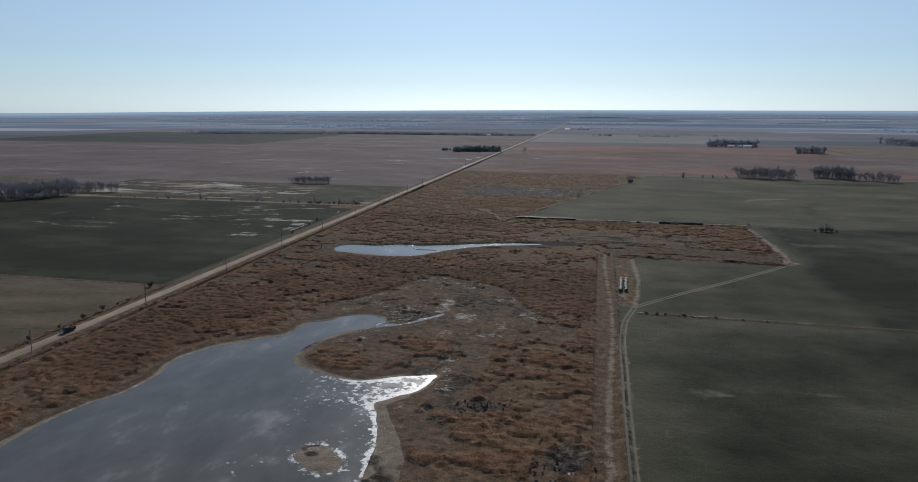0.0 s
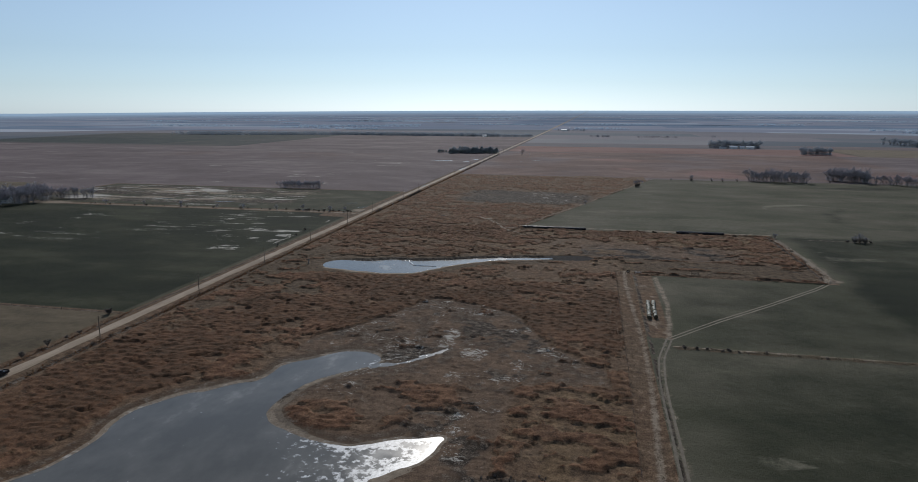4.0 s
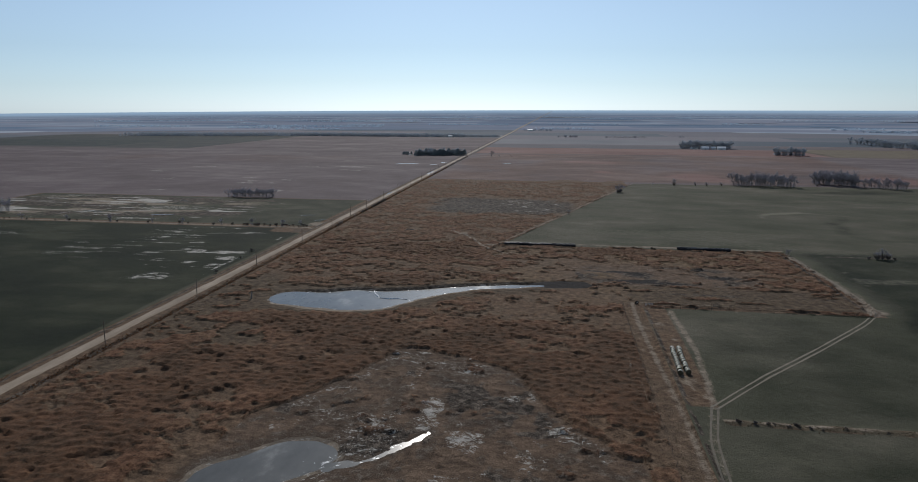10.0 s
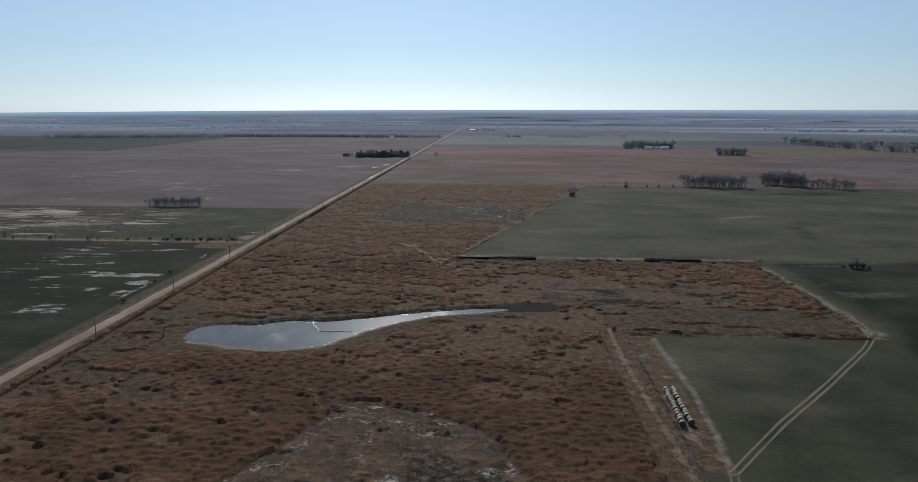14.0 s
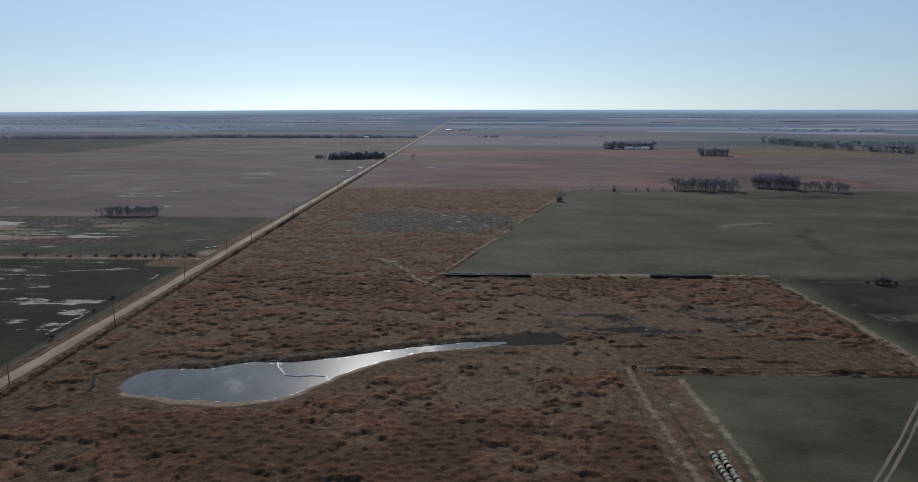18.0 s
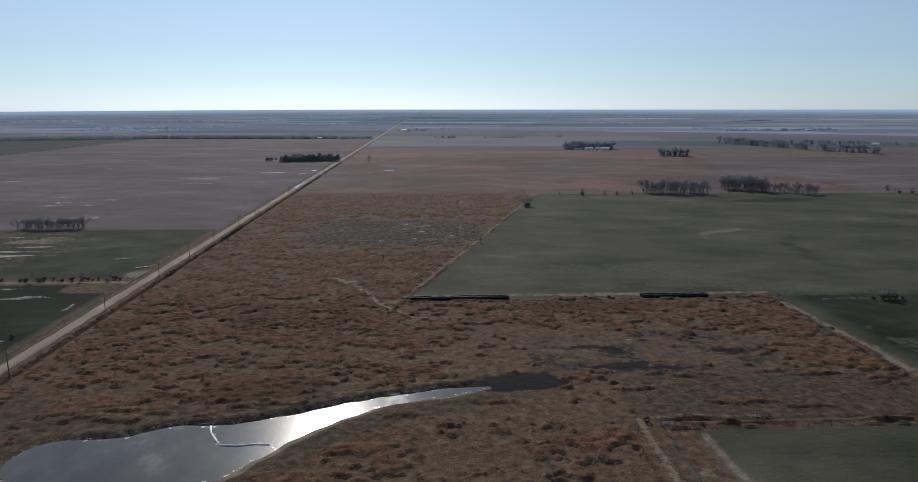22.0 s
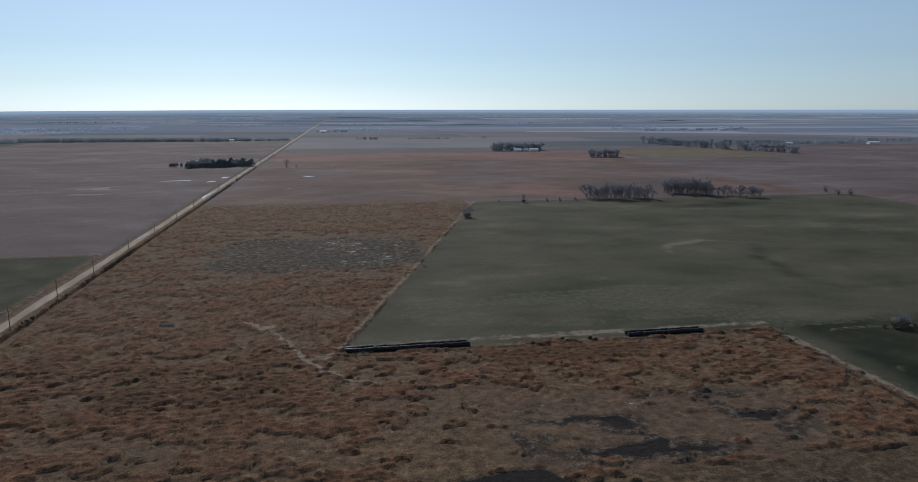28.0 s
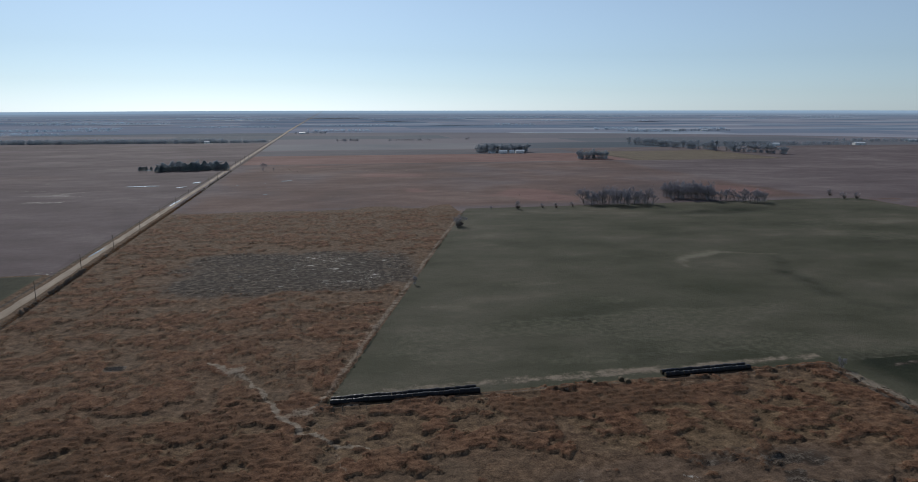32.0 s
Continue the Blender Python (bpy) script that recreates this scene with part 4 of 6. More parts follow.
def build_road():
    ys = spaced((-1500, -600, 6), (-600, 300, 2.0), (300, 2400, 10))
    ys = np.concatenate([ys, np.geomspace(2420, 30000, 60)])
    across = np.array([-2.6, -2.1, -1.5, -0.8, 0, 0.8, 1.5, 2.1, 2.6])
    rise = np.array([-0.25, 0.14, 0.24, 0.3, 0.34, 0.3, 0.24, 0.14, -0.25])
    x, y = np.meshgrid(across, ys)
    z = np.tile(rise, (len(ys), 1)) + 0.03 * (grain(x, y, 1.6, 2, 31) - 0.5)
    sway = (grain(0 * y, y, 60, 2, 32) - 0.5) * 0.8 + (np.abs(x) > 2.0) * np.sign(x) * (grain(x, y, 7, 2, 33) - 0.5) * 1.1
    wide = 1 + 0.9 * ease(y, 500, 3000)
    px, py, pz, _ = drawn_in((x * wide + sway).ravel(), y.ravel(), z.ravel() + 0.02)
    pz = pz + np.where(py > 2150, 1.2, 0)
    me = mesh_of("road", np.stack([px, py, pz], -1), grid_faces(len(across), len(ys)), [M_ROAD], True)
    tagged(new("road", me), "long straight pale gravel road with worn wheel tracks", "road", kind="structure")


def build_ruts(name, stops, label):
    """Two bare wheel ruts along a field track."""
    pts = []
    for (xa, ya), (xb, yb) in zip(stops, stops[1:]):
        n = max(2, int(math.hypot(xb - xa, yb - ya) / 1.5))
        pts += [(xa + (xb - xa) * i / n, ya + (yb - ya) * i / n) for i in range(n)]
    pts = np.array(pts + [stops[-1]])
    for _ in range(12):
        pts[1:-1] = (pts[:-2] + pts[1:-1] * 2 + pts[2:]) / 4
    way = np.gradient(pts, axis=0)
    side = np.stack([way[:, 1], -way[:, 0]], -1) / np.linalg.norm(way, axis=1)[:, None]
    verts, faces = [], []
    for off in (-0.85, 0.85):
        edges = []
        for s, salt in ((-1, 41), (1, 43)):
            w = 0.3 + 0.35 * (grain(pts[:, 0], pts[:, 1], 9, 3, salt) - 0.4)
            edges.append(pts + side * (off + s * w)[:, None])
        for a in edges:
            z = land(a[:, 0], a[:, 1])[0] + 0.06
            verts.append(np.column_stack([a, z]))
        i = np.arange(len(pts) - 1) + (len(verts) - 2) * len(pts)
        faces.append(np.stack([i, i + 1, i + 1 + len(pts), i + len(pts)], -1))
    me = mesh_of(name, np.concatenate(verts), np.concatenate(faces), [M_TRACK], True)
    tagged(new(name, me), label, "track", kind="structure")


build_ground()
build_ruts("track_1", TRACK[4:], "pale two-rut farm track beside the wheat")
build_ruts("track_2", BRANCH, "pale two-rut track slanting across the wheat")
build_backdrop()
build_road()
build_water("water_1", "wide shallow pond skinned with grey ice", (40, -590), (150, -340), 0,
            lambda x, y, d: np.clip(0.45 * np.exp(-((d + 0.5) / 1.2) ** 2) * (0.2 + 0.8 * ease(x, 95, 125)) + 0.42 * ease(x, 105, 140) * ease(y, -490, -430) * ease(d, -16, -2) + 0.3 * ease(x + 30 * (grain(x, y, 26, 4, 47) - 0.5), 88, 116) * ease(grain(x * 0.8, y * 1.3, 17, 5, 48), 0.47, 0.66), 0, 1))
# the rill's ice value whitens it in flecks, painting its sun glare
build_water("water_2", "narrow rill of meltwater over mud", (104, -372), (134, -342), 1, lambda x, y, d: 0.3 + 0 * x)
build_water("water_3", "long curved stock pond half skinned with ice", (30, -258), (160, -192), 2,
            lambda x, y, d: np.clip(0.34 * np.exp(-((d + 0.3) / 1.0) ** 2) + 0.3 * ease(trail(x, y, [(78.5, -221), (83, -230), (96, -231)]), 2.5, 0.3), 0, 1))

# ---- plants ----


def tube(rows, sides=5):
    """Faces round a list of (point, radius) stops."""
    verts, faces = [], []
    for n, (p, r) in enumerate(rows):
        q = rows[min(n + 1, len(rows) - 1)][0]
        o = rows[max(n - 1, 0)][0]
        way = (Vector(q) - Vector(o)).normalized()
        side = way.orthogonal().normalized()
        other = way.cross(side)
        for s in range(sides):
            a = 2 * math.pi * s / sides
            verts.append(Vector(p) + r * (math.cos(a) * side + math.sin(a) * other))
        if n:
            b = (n - 1) * sides
            for s in range(sides):
                t = (s + 1) % sides
                faces.append((b + s, b + t, b + sides + t, b + sides + s))
    return verts, faces


def joined(pieces):
    verts, faces = [], []
    for v, f in pieces:
        n = len(verts)
        verts += [tuple(p) for p in v]
        faces += [tuple(i + n for i in q) for q in f]
    return verts, faces


def py_mesh(name, verts, faces, material):
    me = bpy.data.meshes.new(name)
    me.from_pydata(verts, [], faces)
    me.materials.append(material)
    return me


def twig_mesh(name, starts, rng, length, width, material, lift=0.4):
    """Thin pointed twigs fanning out from the given (point, way) starts."""
    verts, faces = [], []
    for p, way in starts:
        d = (Vector(way) + Vector((rng.uniform(-0.8, 0.8), rng.uniform(-0.8, 0.8), rng.uniform(-0.3, 0.8) + lift))).normalized()
        side = d.cross(Vector((rng.uniform(-1, 1), rng.uniform(-1, 1), rng.uniform(-1, 1)))).normalized() * width * rng.uniform(0.6, 1.2)
        n, ln = len(verts), length * rng.uniform(0.5, 1.2)
        tip, bend = Vector(p) + d * ln, Vector(p) + d * ln * 0.5 + side.cross(d) * rng.uniform(-2, 2)
        verts += [tuple(Vector(p) - side), tuple(Vector(p) + side), tuple(bend + side * 0.7), tuple(bend - side * 0.7), tuple(tip)]
        faces += [(n, n + 1, n + 2, n + 3), (n + 3, n + 2, n + 4)]
    return py_mesh(name, verts, faces, material)


def bare_tree(m, seed, label, category, group, dense=1.0):
    """A leafless broadleaf tree, about 10 m high; dense thickens its twigs."""
    rng = random.Random(seed)
    ob = thing("bare_tree", m, label, category, group)
    pieces, starts = [], []
    trunk_top = Vector((rng.uniform(-0.4, 0.4), rng.uniform(-0.4, 0.4), rng.uniform(2.2, 3.4)))
    pieces.append(tube([((0, 0, -0.3), 0.34), ((0.05, 0, 0.5), 0.25), (trunk_top, 0.2)], 6))

    def limb(p, way, r, ln, level):
        mid = p + way * ln * 0.5 + Vector((rng.uniform(-1, 1), rng.uniform(-1, 1), rng.uniform(0, 0.8))) * ln * 0.1
        end = mid + (way + Vector((rng.uniform(-0.3, 0.3), rng.uniform(-0.3, 0.3), 0.35))).normalized() * ln * 0.5
        pieces.append(tube([(p, r), (mid, r * 0.75), (end, r * 0.45)], 4 if level < 2 else 3))
        for f in range(3 if level == 0 else 2):
            starts.append((p.lerp(end, rng.uniform(0.4, 1)), way))
        if level < 2:
            for c in range(rng.choice((2, 3, 3))):
                a = rng.uniform(0, 6.28)
                out = (way + Vector((math.cos(a), math.sin(a), rng.uniform(0.0, 0.6))) * 0.75).normalized()
                limb(mid.lerp(end, rng.uniform(0.1, 1)), out, r * 0.55, ln * rng.uniform(0.55, 0.8), level + 1)
        else:
            for c in range(5):
                starts.append((mid.lerp(end, rng.random()), way))

    for c in range(5):
        a = c * 1.257 + rng.uniform(-0.4, 0.4)
        limb(Vector((0, 0, 0)).lerp(trunk_top, rng.uniform(0.6, 1)), Vector((math.cos(a) * 0.7, math.sin(a) * 0.7, rng.uniform(0.6, 1.3))).normalized(), 0.13, rng.uniform(2.8, 3.9), 0)
    limb(trunk_top, Vector((0, 0, 1)), 0.15, 4.0, 0)
    for _ in range(int(44 * dense)):
        a, s = rng.uniform(0, 6.28), rng.uniform(0.2, 2.2)
        starts.append(((math.cos(a) * s, math.sin(a) * s, rng.uniform(0.1, 3.0)), (math.cos(a) * 0.3, math.sin(a) * 0.3, 0.5)))
    part("trunk", py_mesh("trunk", *joined(pieces), M_BARK), None, ob)
    # the dense kind stands far off and takes the haze-tinted twigs
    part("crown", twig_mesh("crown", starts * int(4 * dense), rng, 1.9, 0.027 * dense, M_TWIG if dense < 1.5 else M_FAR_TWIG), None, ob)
    return ob


def cedar(m, seed, label, category, group):
    """A dense dark juniper, about 6 m high, uneven in outline."""
    rng = random.Random(seed)
    ob = thing("cedar", m, label, category, group)
    part("trunk", py_mesh("trunk", *tube([((0, 0, -0.3), 0.2), ((0, 0.05, 2), 0.15), ((0.05, 0, 5.4), 0.04)], 6), M_BARK), None, ob)
    verts, faces = [], []
    swell = [rng.uniform(0.75, 1.2) for _ in range(9)]
    for _ in range(520):
        h = rng.random() ** 0.8
        a = rng.uniform(0, 6.28)
        r = (0.25 + 1.9 * math.sin(min(1.0, (1 - h) * 1.25) * 1.5)) * swell[int(a / 6.29 * 9)] * rng.uniform(0.6, 1.05)
        p = Vector((math.cos(a) * r, math.sin(a) * r, 0.35 + 5.7 * h + rng.uniform(-0.3, 0.3)))
        out = Vector((math.cos(a), math.sin(a), rng.uniform(0.0, 0.9))).normalized()
        s = rng.uniform(0.3, 0.55)
        side = out.cross(Vector((0, 0, 1))).normalized() * s * 0.6
        up = side.cross(out).normalized() * s * 0.5
        n = len(verts)
        verts += [tuple(p - side), tuple(p + side), tuple(p + up), tuple(p - up), tuple(p + out * s)]
        faces += [(n, n + 4, n + 2), (n + 2, n + 4, n + 1), (n + 1, n + 4, n + 3), (n + 3, n + 4, n)]
    part("crown", py_mesh("crown", verts, faces, M_CEDAR), None, ob)
    return ob


def shrub(m, seed, label, category, group):
    """A low twiggy bush, about 1.6 m high."""
    rng = random.Random(seed)
    ob = thing("shrub", m, label, category, group)
    pieces, starts = [], []
    for c in range(12):
        a, s = rng.uniform(0, 6.28), rng.uniform(0.2, 0.75)
        top = Vector((math.cos(a) * s, math.sin(a) * s, rng.uniform(0.7, 1.3)))
        pieces.append(tube([((math.cos(a) * 0.1, math.sin(a) * 0.1, -0.1), 0.04), (top * 0.55, 0.03), (top, 0.012)], 3))
        for f in range(40):
            starts.append((top * rng.uniform(0.25, 1.05), (math.cos(a) * 0.6, math.sin(a) * 0.6, 0.3)))
    part("stems", py_mesh("stems", *joined(pieces), M_BARK), None, ob)
    part("crown", twig_mesh("crown", starts, rng, 0.5, 0.055, M_SHRUB, 0.05), None, ob)
    return ob


def full_tree(m, seed, label, category, group):
    return bare_tree(m, seed, label, category, group, 1.6)


MAKERS = {"bare": (bare_tree, 5), "full": (full_tree, 3), "cedar": (cedar, 4), "shrub": (shrub, 4)}
MADE = {}
rnd = random.Random(11)


def plant(kind, x, y, size, label, category, group, z=0.0):
    """A plant of that kind at a place; size multiplies its height."""
    make, many = MAKERS[kind]
    n = rnd.randrange(many)
    px, py, pz, k = (float(v) for v in drawn_in(x, y, z))
    m = pose(px, py, pz, 0, 0, rnd.uniform(0, 360)) @ Matrix.Diagonal((size * k * rnd.uniform(0.85, 1.15), size * k * rnd.uniform(0.85, 1.15), size * k * 0.82, 1))
    if (kind, n) not in MADE:
        MADE[kind, n] = make(m, 100 + n, label, category, group)
        return MADE[kind, n]
    src = MADE[kind, n]
    made = copy_thing(src, Matrix())
    made.matrix_basis = m
    return tagged(made, label, category, group)


def grove(kind, many, x0, y0, x1, y1, thick, lo, hi, label, group):
    """Plants strewn along a line, within thick metres of it."""
    for i in range(many):
        t = (i + rnd.random()) / many
        ln = math.hypot(x1 - x0, y1 - y0)
        off = rnd.uniform(-thick, thick)
        plant(kind, x0 + (x1 - x0) * t - (y1 - y0) / ln * off, y0 + (y1 - y0) * t + (x1 - x0) / ln * off, rnd.uniform(lo, hi), label, "shrub" if kind == "shrub" else "tree", group)


BARE = "leafless grey-brown tree in a winter grove"
grove("bare", 34, 352, 258, 412, 246, 10, 0.75, 1.6, BARE, "grove by the wheat")
grove("bare", 28, 446, 288, 480, 264, 10, 1.0, 1.75, "leafless tall tree at the edge of the pasture", "long grove by the wheat")
grove("bare", 20, 476, 266, 520, 236, 8, 0.6, 1.25, "leafless tree at the tapering end of the grove", "long grove by the wheat")
grove("bare", 26, -143, 73, -100, 75, 5, 0.65, 0.95, "leafless tree in a small field clump", "field clump")
grove("bare", 44, -345, -118, -300, -60, 18, 1.1, 1.7, "leafless tree in the farm wood", "farm wood")
grove("bare", 14, -318, -52, -268, -38, 4, 0.9, 1.2, "leafless tree beside the farm lane", "farm lane trees")
grove("full", 18, -88, 656, -8, 680, 12, 0.9, 1.5, "leafless tree among the evergreens of a windbreak", "roadside windbreak")
grove("cedar", 34, -90, 648, -6, 676, 14, 1.2, 2.5, "dark evergreen in a windbreak beside the road", "roadside windbreak")
grove("cedar", 5, -116, 668, -100, 672, 3, 0.8, 1.2, "dark evergreen at the end of the windbreak", "roadside windbreak")
grove("full", 44, 424, 985, 524, 968, 22, 1.2, 1.8, "tall leafless tree round a farmstead", "farmstead trees")
grove("full", 20, 552, 775, 604, 768, 12, 1.2, 1.7, "leafless tree in a round clump", "clump by the lane")
grove("full", 70, 870, 1230, 985, 815, 24, 1.2, 1.9, "leafless tree along a creek", "creek trees")
grove("full", 46, 905, 1150, 1180, 1120, 20, 0.9, 1.4, "leafless tree along a creek", "creek trees")
def belt(name, label, rows, seed, material, twigs=40):
    """Distant trees too many to count, joined: rows of (many, x0, y0, x1, y1, thick, lo, hi)."""
    rng = np.random.default_rng(seed)
    r = random.Random(seed)
    starts = []
    for _ in range(twigs):
        a, h = r.uniform(0, 6.28), r.random()
        s = 3.4 * math.sin(0.6 + 2.3 * h) * r.random() ** 0.5
        starts.append(((math.cos(a) * s, math.sin(a) * s, 0.2 + 6.0 * h), (math.cos(a) * 0.5, math.sin(a) * 0.5, 0.4)))
    proto = twig_mesh("twigs", starts, r, 2.4, 12.0 / twigs, material)
    v0 = np.array([v.co[:] for v in proto.vertices])
    f0 = np.array([p.vertices[:] if len(p.vertices) == 4 else (*p.vertices[:], p.vertices[2]) for p in proto.polygons])
    tri = np.concatenate([f0[:, :3], f0[f0[:, 3] != f0[:, 2]][:, [0, 2, 3]]])
    tv, tf = tube([((0, 0, -0.3), 0.35), ((0, 0, 3), 0.25), ((0.1, 0, 7), 0.1)], 5)
    tv, tf = np.array([tuple(p) for p in tv]), np.array(tf)
    tri = np.concatenate([tri, np.concatenate([tf[:, :3], tf[:, [0, 2, 3]]]) + len(v0)])
    v0 = np.concatenate([v0, tv])
    bpy.data.meshes.remove(proto)
    verts, faces, n = [], [], 0
    for many, x0, y0, x1, y1, thick, lo, hi in rows:
        for i in range(many):
            t = (i + rng.random()) / many
            x, y = x0 + (x1 - x0) * t + rng.uniform(-thick, thick), y0 + (y1 - y0) * t + rng.uniform(-thick, thick)
            px, py, pz, k = (float(q) for q in drawn_in(x, y))
            a, s = rng.uniform(0, 6.28), rng.uniform(lo, hi) * k
            w = s * rng.uniform(0.9, 1.5)
            verts.append(np.stack([px + w * (v0[:, 0] * math.cos(a) - v0[:, 1] * math.sin(a)), py + w * (v0[:, 0] * math.sin(a) + v0[:, 1] * math.cos(a)), pz + v0[:, 2] * s], -1))
            faces.append(tri + n)
            n += len(v0)
    tagged(new(name, mesh_of(name, np.concatenate(verts), np.concatenate(faces), [material])), label, "trees", kind="stuff")


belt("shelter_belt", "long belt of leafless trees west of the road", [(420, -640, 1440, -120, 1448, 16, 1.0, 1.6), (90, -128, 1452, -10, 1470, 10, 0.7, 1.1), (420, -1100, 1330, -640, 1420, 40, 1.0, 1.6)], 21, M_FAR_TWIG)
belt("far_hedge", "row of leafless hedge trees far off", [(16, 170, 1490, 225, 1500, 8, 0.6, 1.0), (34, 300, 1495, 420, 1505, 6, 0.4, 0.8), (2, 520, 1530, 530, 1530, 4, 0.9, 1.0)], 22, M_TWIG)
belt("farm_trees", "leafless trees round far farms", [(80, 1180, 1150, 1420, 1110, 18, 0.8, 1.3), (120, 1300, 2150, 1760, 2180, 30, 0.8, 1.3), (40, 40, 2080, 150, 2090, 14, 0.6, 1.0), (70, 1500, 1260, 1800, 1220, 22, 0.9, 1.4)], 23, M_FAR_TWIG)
far_rows = []
for far_row in range(56):
    reach, side = rnd.uniform(1900, 9000), rnd.uniform(-0.8, 1.0)
    wide = rnd.uniform(150, 800) * reach / 4000
    far_rows.append((int(20 + wide / 5.5), side * reach - wide / 2, reach, side * reach + wide / 2, reach + rnd.uniform(-40, 40), 16, 0.7, 1.3))
belt("distant_belts", "distant shelter belts near the horizon, blue-grey with painted haze", far_rows, 24, M_HAZE_TWIG, 22)
for x, y, s in ((289.5, -113, 0.4), (-30, -69, 0.5), (-52, -70, 0.55), (-75, -70, 0.45), (-104, -71, 0.5), (-128, -70, 0.4), (-160, -71, 0.55), (-196, -70, 0.45), (-232, -71, 0.5), (-18, -66, 0.45), (286, 240, 0.75), (309, 243, 0.4), (320, 240, 0.45), (337, 246, 0.45), (264, 241, 0.3), (439, 259, 0.5), (612, 269, 0.7), (606, 244, 0.75), (618, 242, 0.75),
                (338, -115, 0.62), (335, -116, 0.5), (341.5, -114.5, 0.45), (222, 168, 0.95), (219.5, 165, 0.8), (169, 16, 0.42), (-13, 660, 0.8), (48, 645, 1.2), (62, 640, 0.4)):
    plant("bare", x, y, s, "lone leafless tree on a field margin", "tree", "lone trees")
    if x > 200 and y > 150 and s > 0.35:
        plant("shrub", x + 0.5, y - 0.6, s * 3.2, "dense dark thicket at the foot of a lone tree", "shrub", "thickets")
for x, y, s in ((-12, -338, 2.2), (-7.6, -373, 1.7), (-6.6, -366, 1.1), (-6.3, -360, 1.0), (-7.2, -384, 1.5), (-6.9, -396, 1.2), (-7.4, -409, 1.3), (-8, -424, 2.2), (-10, -427, 1.9), (-7.6, -438, 1.5), (-7.3, -450, 1.2),
                (7.4, -361, 0.8), (7.6, -370, 1.0), (7.2, -352, 0.7), (7.8, -57, 1.6), (7.4, -52, 1.5), (7.2, -62, 1.3), (7.3, -20, 1.5), (7.5, 0, 1.6), (7.4, 5, 1.4), (7.3, 14, 1.2), (7.6, 108, 1.3),
                (338, -115.5, 2.6), (335, -116, 2.2), (341, -115, 2.0), (344, -116, 1.3), (331, -115.5, 1.2), (192, -112, 0.9), (196.3, -112.6, 1.0), (-14, -150, 1.3), (-12, -168, 1.0), (-9, -200, 1.1), (126, -111, 0.9)):
    plant("shrub", x, y, s, "dark leafless bush beside the road" if x < 20 else "dark leafless bush on the field margin", "shrub", "bushes")
grove("shrub", 26, 7.5, 300, 7.5, 640, 1.0, 1.0, 1.8, "dark bush in the roadside ditch", "ditch bushes")
grove("shrub", 22, 7.4, 30, 7.4, 75, 0.7, 0.9, 1.5, "dark bush in the roadside ditch", "ditch bushes")
grove("shrub", 11, 205, -330.5, 228, -330.8, 0.8, 0.5, 0.9, "dark brush on the bank across the wheat", "bank brush")
grove("shrub", 4, 228, -330.5, 262, -330.8, 0.6, 0.4, 0.7, "dark brush on the bank across the wheat", "bank brush")
grove("shrub", 26, 174, -460, 187, -448, 5, 0.35, 0.7, "dark tangled brush in the meadow corner", "corner brush")
grove("shrub", 60, 150, -428, 168, -425, 4, 0.3, 0.55, "dark matted brush in the meadow", "meadow brush")
grove("shrub", 22, -255, -71, -20, -69, 2.0, 0.6, 1.5, "leafless bush along the farm lane", "lane bushes")
grove("shrub", 16, -60, -69, -12, -68, 1.5, 0.8, 1.7, "leafless bush along the farm lane", "lane bushes")
grove("shrub", 12, 60, 660, 300, 560, 60, 0.6, 1.2, "scattered bush in the pasture", "pasture bushes")
grove("shrub", 16, 250, 330, 600, 420, 60, 0.4, 0.9, "scattered bush in the pasture", "pasture bushes")


def snag(m):
    """A dead broken tree."""
    ob = thing("dead_tree", m, "dead broken tree stub beside the pond", "tree")
    part("trunk", py_mesh("trunk", *tube([((0, 0, -0.2), 0.4), ((0.1, 0, 1.0), 0.3), ((0.3, 0.1, 2.4), 0.24), ((0.4, 0.2, 3.4), 0.12)], 7), M_BARK), None, ob)
    part("branch", py_mesh("branch", *tube([((0.2, 0, 1.5), 0.14), ((-0.7, 0.2, 2.3), 0.1), ((-1.1, 0.4, 3.1), 0.03)], 5), M_BARK), None, ob)
    part("branch", py_mesh("branch", *tube([((0.3, 0.1, 2.2), 0.12), ((1.2, -0.2, 2.7), 0.07), ((1.7, -0.1, 2.5), 0.03)], 5), M_BARK), None, ob)


snag(pose(29.2, -241, 0, 0, 0, 30))

# ---- hay ----
BALE_R, BALE_W = 0.8, 1.5


